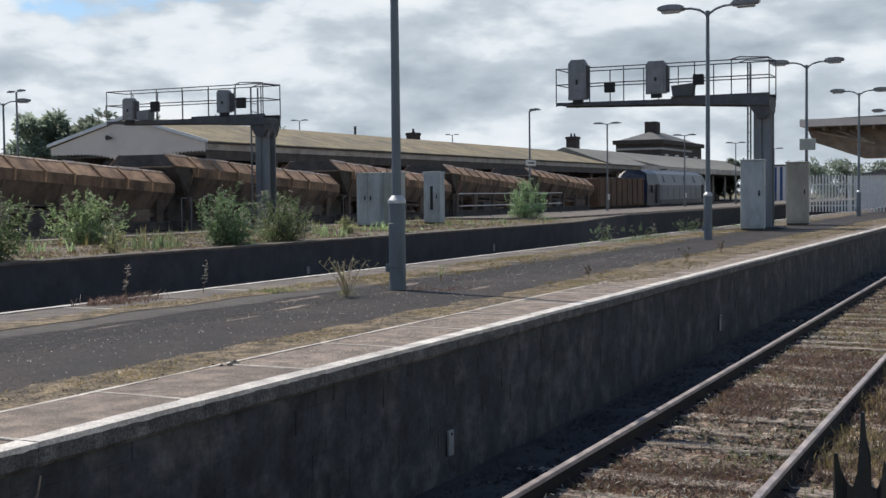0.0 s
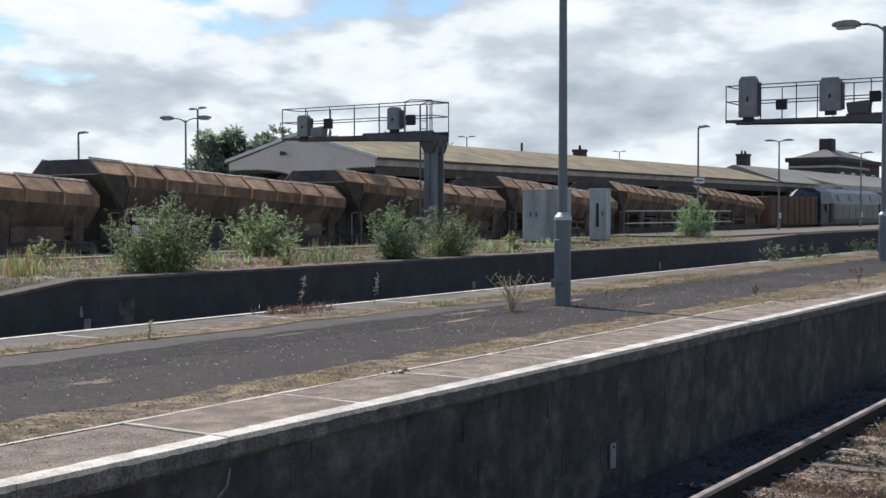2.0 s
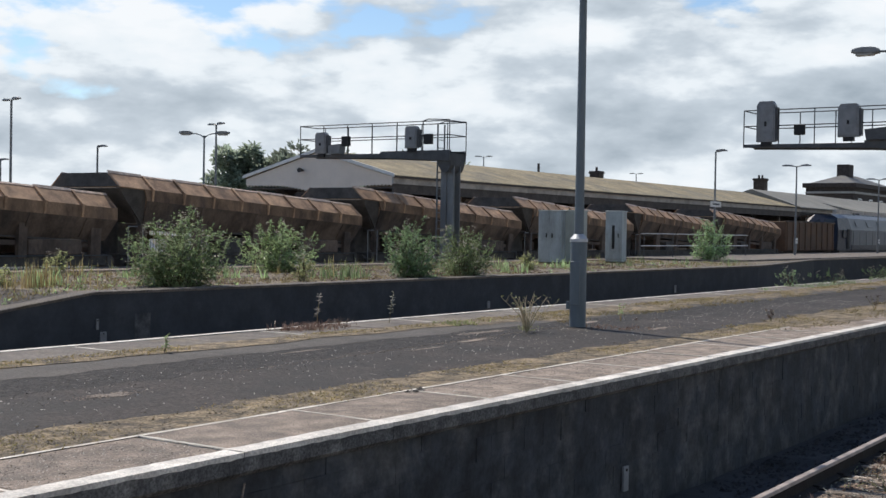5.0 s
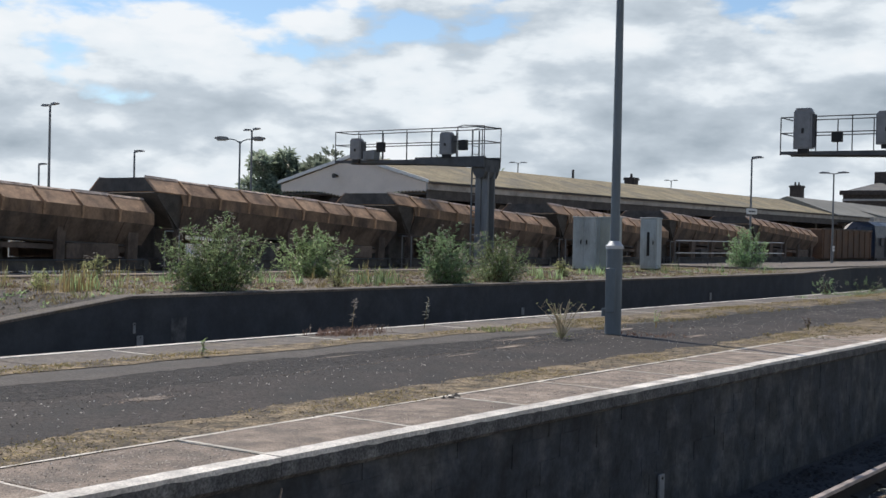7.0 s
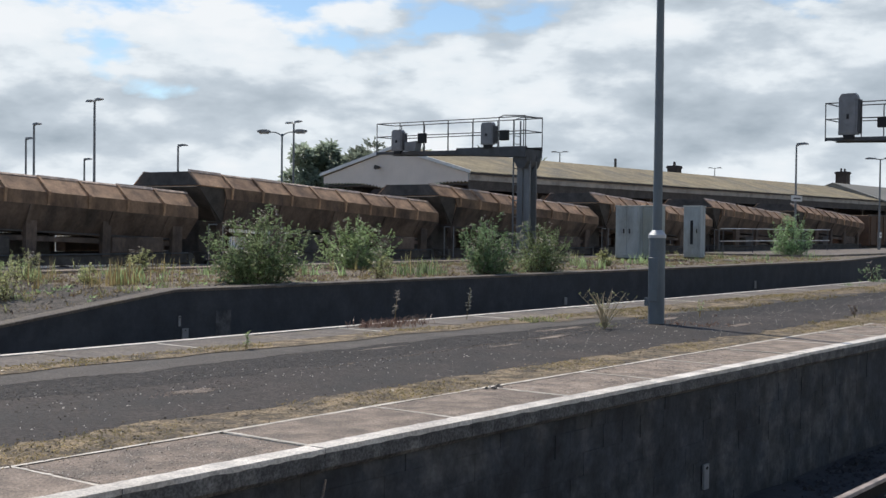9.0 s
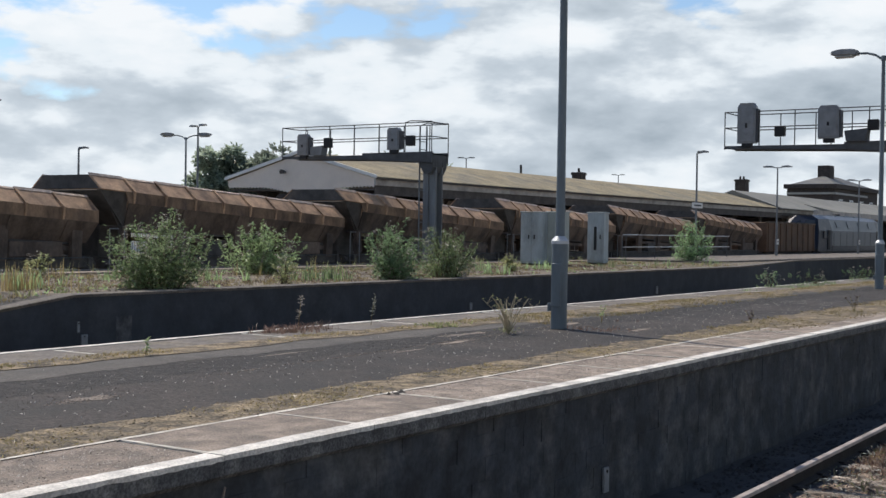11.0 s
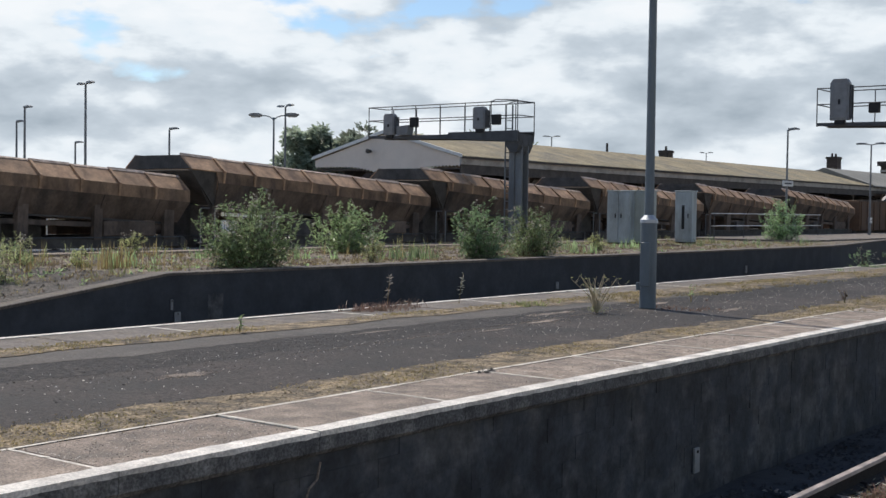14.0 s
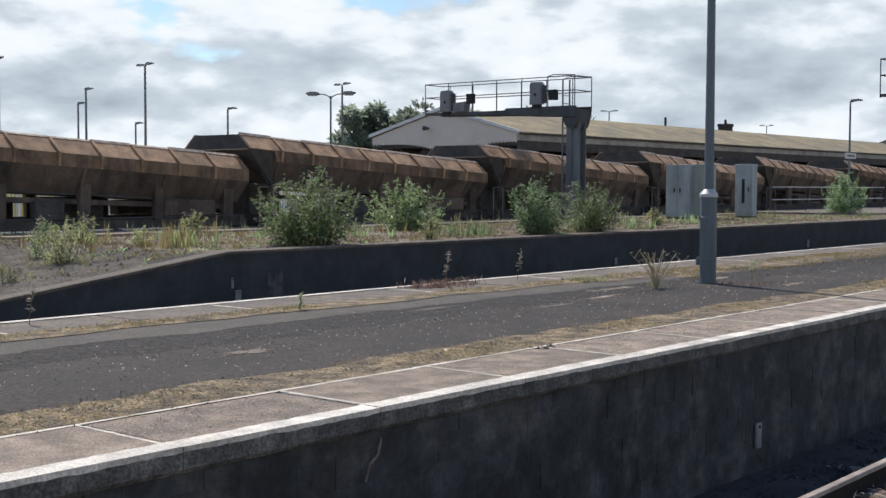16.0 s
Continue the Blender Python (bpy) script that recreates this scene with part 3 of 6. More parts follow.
def hopper_wagon():
    """A conveyor hopper: its trough rises from the far end to the near one and hangs over the next wagon."""
    w = thing("hopper_wagon", "rust-brown conveyor hopper wagon with inclined ribbed trough", "railway wagon", (TX, 0, 0), "wagons of the train")
    HB, HT, L = 1.36, 0.93, 10.15
    DROP, BAND, FALL = 0.36, 0.30, 0.057

    def zt(y):
        return 3.385 - FALL * y

    def sheet(name, quad, thick, mat, label=""):
        b = B()
        q = [Vector(p) for p in quad]
        nrm = (q[1] - q[0]).cross(q[2] - q[0]).normalized() * thick
        a = [b.verts.new(p) for p in q]
        c = [b.verts.new(p - nrm) for p in q]
        for f in (a, c[::-1], *[(a[i], c[i], c[(i + 1) % 4], a[(i + 1) % 4]) for i in range(4)]):
            b.faces.new(f)
        bmesh.ops.recalc_face_normals(b, faces=b.faces)
        return part(name, b, mat, w, label)

    n = 9
    for s in (1, -1):
        for i in range(n):
            y0, y1 = L * i / n, L * (i + 1) / n
            sheet("top_panel", [(s * HB, y0, zt(y0) - DROP), (s * HB, y1, zt(y1) - DROP), (s * HT, y1, zt(y1)), (s * HT, y0, zt(y0))], 0.03 * s, "wagon_lit", "ochre panel in its sunlit tone" if i == 0 else "")
            lip = random.uniform(0.02, 0.06)
            sheet("top_lip", [(s * (HT + 0.03), y0, zt(y0) - 0.01), (s * (HT + 0.03), y1, zt(y1) - 0.01), (s * (HT - 0.03), y1, zt(y1) + lip), (s * (HT - 0.03), y0, zt(y0) + lip)], 0.03 * s, "wagon_rim")
            if i:
                b = B()
                for q0, q1 in (((HB + 0.002, zt(y0) - DROP - BAND), (HB + 0.012, zt(y0) - DROP - BAND)),):
                    prism(b, [(s * q0[0], q0[1]), (s * q1[0], q1[1]), (s * (HB + 0.065), zt(y0) - DROP + 0.02), (s * (HT + 0.06), zt(y0) + 0.01), (s * HT, zt(y0)), (s * HB, zt(y0) - DROP)], y0 - 0.032, y0 + 0.032)
                part("rib", b, "wagon_lit", w)
        # Waist and lower side get darker colours for the shade below the panels.
        sheet("waist_band", [(s * HB, 0.95, zt(0.95) - DROP - BAND), (s * HB, L, zt(L) - DROP - BAND), (s * HB, L, zt(L) - DROP), (s * HB, 0.85, zt(0.85) - DROP)], 0.03 * s, "wagon_waist", "rusty waist band with half shade in its colour")
        sheet("lower_side", [(s * 1.02, 1.1, 2.02), (s * 1.02, L - 0.12, 1.62), (s * HB, L, zt(L) - DROP - BAND), (s * HB, 0.95, zt(0.95) - DROP - BAND)], 0.03 * s, "wagon", "grimy lower side, darkened for its shade")
        for y in (3.0, 5.2, 7.5, 9.2):
            zb = zt(y) - DROP - BAND
            b = prism(B(), [(s * (HB - 0.02), zb), (s * (HB + 0.04), zb), (s * 1.10, 1.72), (s * 1.02, 1.72)], y - 0.05, y + 0.05)
            part("side_stiffener", b, "wagon", w)
        # Added sheet that closes the open space under the hood as dark shade.
        sheet("hood_cheek", [(s * 1.0, 0.95, 2.02), (s * 1.02, 1.1, 2.02), (s * (HB - 0.03), 0.95, zt(0.95) - DROP), (s * (HB - 0.03), 0.03, zt(0) - DROP)], 0.03 * s, "under", "added dark sheet for the shade under the hood")
        part("sole_bar", box(B(), s * 1.08 - 0.06, s * 1.08 + 0.06, 0.75, L - 0.1, 1.00, 1.24, 0.01), "under", w)
        part("sole_flange", box(B(), s * 1.10 - 0.09, s * 1.10 + 0.09, 0.75, L - 0.1, 1.24, 1.27), "gantry", w)
        for y, wd in ((0.95, 0.10), (3.05, 0.22), (5.3, 0.14), (7.4, 0.12), (9.6, 0.16)):
            part("stanchion", prism(B(), [(s * 1.06, 1.2), (s * 1.18, 1.2), (s * 1.22, 2.05), (s * 1.06, 2.05)], y - wd, y + wd), "wagon", w)
        part("sill_beam", prism(B(), [(3.1, 1.66), (L - 0.4, 1.42), (L - 0.4, 1.54), (3.1, 1.78)], s * 1.04 - 0.05, s * 1.04 + 0.05, "x"), "wagon", w)
        part("engine_box", box(B(), s * 0.75, s * 1.14, 7.6, 9.2, 1.28, 1.66, 0.02), "wagon", w)
        part("control_box", box(B(), s * 0.95, s * 1.19, 4.0, 4.75, 1.27, 1.68, 0.02), "under", w)
        for y in (0.42, 0.92):
            part("grab_rail", tube(B(), (s * 1.24, y, 0.95), (s * 1.24, y, 2.0), 0.017, n=6), "lamp_far", w, "pale grab rail")
        part("grab_rail", tube(B(), (s * 1.24, 0.42, 2.0), (s * 1.24, 0.72, 2.0), 0.017, n=6), "lamp_far", w)
        for i in range(2):
            part("step", box(B(), s * 1.2 - 0.1, s * 1.2 + 0.1, 0.35, 0.75, 0.75 + 0.3 * i, 0.78 + 0.3 * i), "under", w)
    # end hood at the raised end, plain end plate at the low one
    # Hood face and throat sheet are coloured dark for the shade there.
    sheet("end_hood", [(-HB, 0.0, zt(0) - DROP), (HB, 0.0, zt(0) - DROP), (HT, 0.0, zt(0)), (-HT, 0.0, zt(0))], 0.03, "under", "upright end hood with its shade in the colour")
    sheet("hood_inner", [(-HB + 0.06, 0.05, zt(0) - DROP - 0.02), (HB - 0.06, 0.05, zt(0) - DROP - 0.02), (1.1, 1.0, 2.1), (-1.1, 1.0, 2.1)], 0.03, "under", "dark sheet for the shaded throat under the hood")
    sheet("end_plate", [(HB, L, zt(L) - DROP - BAND), (-HB, L, zt(L) - DROP - BAND), (-HT, L, zt(L)), (HT, L, zt(L))], 0.03, "wagon")
    sheet("end_slope", [(1.01, L - 0.14, 1.64), (-1.01, L - 0.14, 1.64), (-HB, L, zt(L) - DROP - BAND), (HB, L, zt(L) - DROP - BAND)], 0.03, "wagon")
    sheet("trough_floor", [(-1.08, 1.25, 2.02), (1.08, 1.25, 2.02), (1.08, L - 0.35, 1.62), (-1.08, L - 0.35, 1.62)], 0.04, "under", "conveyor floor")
    part("drive_casing", box(B(), -0.5, 0.5, 5.0, 6.3, 1.1, 1.75, 0.03), "under", w)
    part("drive_casing", box(B(), -0.4, 0.4, 0.8, 1.7, 1.1, 2.1, 0.03), "under", w)
    for y in (0.75, L - 0.1):
        part("headstock", box(B(), -1.2, 1.2, y - 0.07, y + 0.07, 0.95, 1.27, 0.015), "under", w)
        d = -1 if y < 1 else 1
        for x in (-0.87, 0.87):
            part("buffer", tube(B(), (x, y, 1.06), (x, y + d * 0.3, 1.06), 0.1, 0.17, n=12), "under", w)
    for yc in (2.2, L - 1.7):
        part("bogie_frame", box(B(), -1.1, -0.98, yc - 1.2, yc + 1.2, 0.35, 0.75, 0.03), "under", w)
        bogie = part("bogie_frame", box(B(), 0.98, 1.1, yc - 1.2, yc + 1.2, 0.35, 0.75, 0.03), "under", w)
        for dy in (-0.9, 0.9):
            for x in (-0.75, 0.75):
                part("wheel", tube(B(), (x - 0.06, yc + dy, 0.46), (x + 0.06, yc + dy, 0.46), 0.46, n=20), "under", bogie, smooth=True)
            part("axle", tube(B(), (-0.75, yc + dy, 0.46), (0.75, yc + dy, 0.46), 0.07, n=8), "under", bogie)
    return w


wagon = hopper_wagon()
PHASE, PITCH = 31.9, 10.2
wagon.matrix_basis = pose(TX, PHASE, 0)
for k in (-5, -4, -3, -2, -1, 1, 2, 3):
    copy_thing(wagon, pose(TX, PHASE + PITCH * k, 0))
for dx in (-0.7525, 0.7525):
    solid("rail_main", prism(B(), [(TX + dx + p, z) for p, z in RAIL], -40, 190), "rail_head", "running rail under the goods train", "rail", "structure")
solid("main_ballast", box(B(), -30.6, X_FAR_BACK - 0.1, -40, 190, -0.34, -0.2), "ballast", "brown stone ballast of the running lines", "track bed", "structure")


def box_wagon():
    w = thing("box_wagon", "ochre high-sided box wagon behind the locomotive", "railway wagon", (TX, PHASE + 4 * PITCH + 0.8, 0))
    part("body", box(B(), -1.32, 1.32, 0.1, 9.9, 1.15, 2.95, 0.03), "ochre", w, "plain ochre side")
    part("roof_rim", box(B(), 1.28, 1.36, 0.05, 9.95, 2.9, 3.0), "wagon", w)
    part("roof_rim", box(B(), -1.36, -1.28, 0.05, 9.95, 2.9, 3.0), "wagon", w)
    for i in range(9):
        part("rib", box(B(), 1.31, 1.37, 0.3 + 1.15 * i, 0.38 + 1.15 * i, 1.2, 2.9), "ochre", w)
    part("underframe", box(B(), -1.1, 1.1, 0.1, 9.9, 0.85, 1.15), "under", w)
    for yc in (1.7, 8.3):
        for dy in (-0.9, 0.9):
            for x in (-0.75, 0.75):
                part("wheel", tube(B(), (x - 0.06, yc + dy, 0.46), (x + 0.06, yc + dy, 0.46), 0.46, n=20), "under", w, smooth=True)
    return w


box_wagon()


def locomotive():
    y0, L = PHASE + 5 * PITCH + 1.6, 17.6
    w = thing("locomotive", "dark blue and silver diesel locomotive at the train's head", "locomotive", (TX, y0, 0))
    prof = [(-1.33, 1.15), (1.33, 1.15), (1.33, 2.55), (1.05, 3.35), (0.55, 3.62), (-0.55, 3.62), (-1.05, 3.35), (-1.33, 2.55)]
    part("body", prism(B(), prof, 3.0, L - 2.2), "loco_silver", w, "silver panelled engine casing")
    for ya, yb, d in ((0.0, 3.0, 1), (L, L - 2.2, -1)):
        b = B()
        a = [b.verts.new((p[0] * 0.93, ya + d * (0.0 if p[1] < 2 else 0.12 if p[1] < 2.7 else 0.75), p[1])) for p in prof]
        c = [b.verts.new((p[0], yb, p[1])) for p in prof]
        b.faces.new(a)
        b.faces.new(c[::-1])
        for i in range(8):
            b.faces.new((a[i], c[i], c[(i + 1) % 8], a[(i + 1) % 8]))
        bmesh.ops.recalc_face_normals(b, faces=b.faces)
        part("driving_cab", b, "loco_blue", w, "dark blue cab")
        for x in (-0.5, 0.5):
            b = B()
            q = [(x - 0.42, ya + d * 0.16, 2.62), (x + 0.42, ya + d * 0.16, 2.62), (x + 0.36, ya + d * 0.62, 3.26), (x - 0.36, ya + d * 0.62, 3.26)]
            f = b.faces.new([b.verts.new((p[0], p[1] - d * 0.03, p[2])) for p in q])
            r = bmesh.ops.extrude_face_region(b, geom=[f])
            bmesh.ops.translate(b, vec=(0, d * 0.06, 0), verts=[v for v in r["geom"] if isinstance(v, bmesh.types.BMVert)])
            part("windscreen", b, "glass", w)
        for s in (1, -1):
            part("side_window", box(B(), s * 1.30, s * 1.345, min(ya + d * 1.0, ya + d * 1.7), max(ya + d * 1.0, ya + d * 1.7), 2.0, 2.55, 0.01), "glass", w)
            part("cab_door", box(B(), s * 1.31, s * 1.35, min(ya + d * 1.95, ya + d * 2.5), max(ya + d * 1.95, ya + d * 2.5), 1.25, 2.6, 0.01), "black", w)
        part("bumper", box(B(), -1.25, 1.25, min(ya, ya - d * 0.15), max(ya, ya - d * 0.15), 0.75, 1.3, 0.04), "black", w)
    for i in range(7):
        part("body_panel", box(B(), 1.325, 1.35, 3.4 + 1.65 * i, 4.85 + 1.65 * i, 1.35, 2.45, 0.01), "loco_silver", w)
    for i in range(4):
        b = B()
        f = b.faces.new([b.verts.new(p) for p in ((1.27, 4.3 + 2.9 * i, 2.78), (1.27, 5.2 + 2.9 * i, 2.78), (1.12, 5.2 + 2.9 * i, 3.2), (1.12, 4.3 + 2.9 * i, 3.2))])
        r = bmesh.ops.extrude_face_region(b, geom=[f])
        bmesh.ops.translate(b, vec=(0.03, 0, 0.012), verts=[v for v in r["geom"] if isinstance(v, bmesh.types.BMVert)])
        part("roof_grille", b, "loco_silver", w)
        part("roof_hatch", box(B(), -0.5, 0.5, 4.0 + 2.6 * i, 6.1 + 2.6 * i, 3.60, 3.70, 0.03), "loco_silver", w)
    part("skirt", box(B(), 1.33, 1.352, 3.0, L - 2.2, 1.16, 1.5), "loco_blue", w, "dark blue lower band")
    part("exhaust", box(B(), -0.2, 0.2, 8.4, 9.0, 3.68, 3.82, 0.03), "black", w)
    part("underframe", box(B(), -1.28, 1.28, 0.3, L - 0.3, 0.95, 1.16), "under", w)
    part("fuel_tank", box(B(), -1.2, 1.2, 6.6, 11.0, 0.4, 0.98, 0.08), "under", w)
    for yc in (3.4, L - 3.4):
        part("bogie_frame", box(B(), -1.12, -0.98, yc - 2.3, yc + 2.3, 0.4, 0.85, 0.04), "under", w)
        bogie = part("bogie_frame", box(B(), 0.98, 1.12, yc - 2.3, yc + 2.3, 0.4, 0.85, 0.04), "under", w)
        for dy in (-1.8, 0, 1.8):
            for x in (-0.75, 0.75):
                part("wheel", tube(B(), (x - 0.07, yc + dy, 0.53), (x + 0.07, yc + dy, 0.53), 0.53, n=20), "under", bogie, smooth=True)
    return w


locomotive()


# ---- signal gantries ----
def gantry(y, x_tip, x_post, x_end, deck, group):
    """A cantilever across the tracks: post at x_post, deck out to x_tip, rails on both sides."""
    g = thing("signal_gantry", "dark grey cantilever signal gantry with railed walkway on a steel post", "signal gantry", (x_post, y, ZP), group)
    x_tip, x_end = x_tip - x_post, x_end - x_post
    zt = deck - ZP
    xm = x_tip * 0.42
    for yy in (-0.45, 0.45):
        b = B()
        prof = [(x_tip, zt - 0.13), (xm, zt - 0.22), (-0.25, zt - 0.34), (x_end, zt - 0.36), (x_end, zt), (xm, zt), (xm, zt - 0.07), (x_tip, zt - 0.04)]
        prism(b, prof, yy - 0.06, yy + 0.06)
        part("beam", b, "gantry", g)
    part("walkway", box(B(), x_tip, x_end, -0.44, 0.44, zt - 0.10, zt - 0.06), "gantry", g, "steel mesh walkway")
    part("post_head", prism(B(), [(-0.28, zt - 0.05), (x_end, zt - 0.05), (x_end, zt - 0.5), (x_end - 0.1, zt - 0.72), (-0.1, zt - 0.72), (-0.28, zt - 0.45)], -0.42, 0.42), "gantry", g)
    b = box(B(), -0.25, 0.25, -0.20, -0.16, 0.0, zt - 0.3, 0.0)
    box(b, -0.25, 0.25, 0.16, 0.20, 0.0, zt - 0.3)
    box(b, -0.05, 0.05, -0.16, 0.16, 0.0, zt - 0.3)
    post = part("post", b, "gantry_post", g, "tall grey steel post with a dark centre channel")
    for s in (-1, 1):
        part("flange", box(B(), 0.03 if s > 0 else -0.25, 0.25 if s > 0 else -0.03, -0.24, -0.20, 0.0, zt - 0.6, 0.008), "gantry_post", post)
    part("base_plate", box(B(), -0.55, 0.55, -0.45, 0.45, 0.0, 0.06, 0.01), "gantry", g)
    # ladder
    lx = -0.42
    for dy in (-0.2, 0.2):
        part("ladder_rail", box(B(), lx - 0.02, lx + 0.02, dy - 0.02, dy + 0.02, 0.4, zt + 0.9), "gantry_post", g)
    for i in range(14):
        part("ladder_rung", tube(B(), (lx, -0.2, 0.6 + 0.27 * i), (lx, 0.2, 0.6 + 0.27 * i), 0.014, n=6), "gantry_post", g)
    # handrails, both sides and both ends
    n = 6
    span = x_end - x_tip
    for yy in (-0.5, 0.5):
        for i in range(n + 1):
            x = x_tip + span * i / n
            if yy > 0:
                x = min(x + span * 0.05, x_end)
            part("rail_post", tube(B(), (x, yy, zt - 0.15), (x, yy, zt + 0.98), 0.017, n=6), "gantry", g)
        for z in (0.5, 0.97):
            part("hand_rail", tube(B(), (x_tip, yy, zt + z), (x_end, yy, zt + z), 0.017, n=6), "gantry", g)
        part("raised_rail", tube(tube(B(), (x_end - 1.1, yy, zt + 0.97), (x_end - 0.85, yy, zt + 1.04), 0.017, n=6), (x_end - 0.85, yy, zt + 1.04), (x_end, yy, zt + 0.99), 0.017, n=6), "gantry", g)
    for x in (x_tip, x_end):
        for z in (0.5, 0.97):
            part("end_rail", tube(B(), (x, -0.5, zt + z), (x, 0.5, zt + z), 0.017, n=6), "gantry", g)
    return g, zt


def signal_head(g, x, z, w, h, twin=False):
    b = B()
    prism(b, [(x - w / 2, z), (x + w / 2, z), (x + w / 2, z + h * 0.9), (x + w * 0.36, z + h), (x - w * 0.36, z + h), (x - w / 2, z + h * 0.9)], -0.60, -0.42)
    head = part("signal_head", b, "signal", g, "grey signal case seen from behind")
    part("door", box(B(), x - w * 0.40, x + w * 0.40, -0.62, -0.60, z + 0.05, z + h * 0.88, 0.006), "signal", head)
    part("latch", box(B(), x - 0.03, x + 0.03, -0.645, -0.62, z + h * 0.38, z + h * 0.5), "black", head)
    part("side_hood", box(B(), x + w / 2, x + w / 2 + 0.06, -0.58, -0.36, z + 0.03, z + h * 0.85, 0.01), "gantry", head)
    part("bracket", box(B(), x - 0.15, x + 0.15, -0.58, -0.44, z - 0.12, z), "black", head)


def indicator(g, x, z, w, h):
    part("indicator_box", box(B(), x - w / 2, x + w / 2, -0.62, -0.45, z, z + h, 0.015), "black", g, "small black back of an indicator")


g1, zt = gantry(34.45, -29.1, -22.95, -22.7, 4.69, "signal gantries")
signal_head(g1, -28.1 + 22.95, zt - 0.02, 0.48, 0.74)
signal_head(g1, -24.2 + 22.95, zt + 0.08, 0.48, 0.74)
indicator(g1, -27.0 + 22.95, zt + 0.22, 0.30, 0.34)
indicator(g1, -23.52 + 22.95, zt + 0.2, 0.30, 0.34)
part("relay_box", prism(B(), [(-4.78, zt - 0.04), (-4.30, zt - 0.04), (-4.24, zt + 0.30), (-4.78, zt + 0.26)], -0.62, -0.3), "gantry_post", g1)
g2, zt = gantry(36.45, -13.42, -7.29, -7.05, 4.80, "signal gantries")
signal_head(g2, -12.72 + 7.29, zt + 0.02, 0.56, 1.20)
signal_head(g2, -10.3 + 7.29, zt + 0.1, 0.60, 0.95)
indicator(g2, -11.72 + 7.29, zt + 0.2, 0.30, 0.30)
indicator(g2, -9.05 + 7.29, zt + 0.3, 0.30, 0.30)
part("relay_box", prism(B(), [(-2.5, zt), (-1.95, zt), (-1.88, zt + 0.36), (-2.55, zt + 0.3)], -0.62, -0.3), "gantry", g2)


# ---- platform lamps ----
def platform_lamp():
    """Twin-armed column lamp, 5 m high, with a stout base section."""
    p = thing("platform_lamp", "blue-grey twin-armed platform lamp on a stout base column", "platform lamp", (0, 0, ZP), "platform lamps")
    part("base_column", tube(B(), (0, 0, 0), (0, 0, 0.98), 0.093, n=20), "lamp_post", p, smooth=True)
    part("collar", tube(tube(B(), (0, 0, 0.97), (0, 0, 1.005), 0.103, n=20), (0, 0, 1.005), (0, 0, 1.06), 0.10, 0.055, n=20), "zinc", p, "pale collar ring", smooth=True)
    part("upper_pole", tube(B(), (0, 0, 1.03), (0, 0, 5.0), 0.055, 0.038, n=14), "lamp_post", p, smooth=True)
    part("door_hinge", tube(B(), (-0.10, -0.03, 0.2), (-0.10, -0.03, 0.29), 0.033, n=8), "lamp_post", p)
    part("access_door", box(B(), -0.06, 0.06, -0.10, -0.08, 0.25, 0.75, 0.006), "lamp_post", p)
    part("finial", tube(B(), (0, 0, 4.95), (0, 0, 5.05), 0.06, 0.05, n=12), "lamp_post", p)
    for s in (-1, 1):
        b = B()
        pts = [(s * 0.03, 0, 4.98), (s * 0.18, 0, 5.08), (s * 0.36, 0, 5.13), (s * 0.58, 0, 5.14)]
        for a, c in zip(pts, pts[1:]):
            tube(b, a, c, 0.027, 0.024, n=8)
        part("arm", b, "lamp_post", p, smooth=True)
        b = B()
        prof = [(0.52, 5.10), (0.60, 5.07), (1.05, 5.085), (1.17, 5.13), (1.15, 5.19), (0.95, 5.235), (0.66, 5.225), (0.54, 5.18)]
        prism(b, [(s * x, z + 0.02) for x, z in prof], -0.11, 0.11)
        bmesh.ops.bevel(b, geom=list(b.edges), offset=0.03, segments=2, affect="EDGES")
        head = part("lantern", b, "lantern", p, "grey lantern head", smooth=True)
        part("bowl", box(B(), s * 0.85 - 0.2, s * 0.85 + 0.2, -0.085, 0.085, 5.06, 5.115, 0.02), "lens", head)
    return p


lamp = platform_lamp()
lamp.matrix_basis = pose(-6.67, 12.62, ZP, 0, 0, 3)
for x, y, r in ((-6.80, 27.7, -4), (-6.85, 41.0, 2), (-6.85, 53.8, 0), (-6.85, 68, 0), (-6.85, 82, 0)):
    copy_thing(lamp, pose(x, y, ZP, 0, 0, r))

copy_thing(lamp, pose(-39.0, 39.1, ZP, 0, 0, 25))


def tall_lamp(x, y, z0, top, kind, label, rz=0.0, r=0.055):
    p = thing("street_lamp", label, "lamp post", (x, y, z0), "distant lamp posts", rz=rz)
    h = top - z0
    part("pole", tube(tube(B(), (0, 0, 0), (0, 0, 1.0), r * 1.5, n=10), (0, 0, 1.0), (0, 0, h), r, r * 0.7, n=10), "lamp_far", p, smooth=True)
    arms = (-1, 1) if kind == "twin" else (1,)
    for s in arms:
        part("arm", tube(B(), (0, 0, h - 0.02), (s * 0.32, 0, h + 0.03), 0.028, n=6), "lamp_far", p)
        k = 1.0 if kind == "twin" else 0.68
        b = prism(B(), [(s * (0.25 if k == 1 else 0.04), h), (s * 0.78 * k, h + 0.01), (s * 0.80 * k, h + 0.06), (s * 0.6 * k, h + 0.11), (s * (0.25 if k == 1 else 0.04), h + 0.08)], -0.1, 0.1)
        part("lantern", b, "lantern", p, "flat grey lantern")
    return p


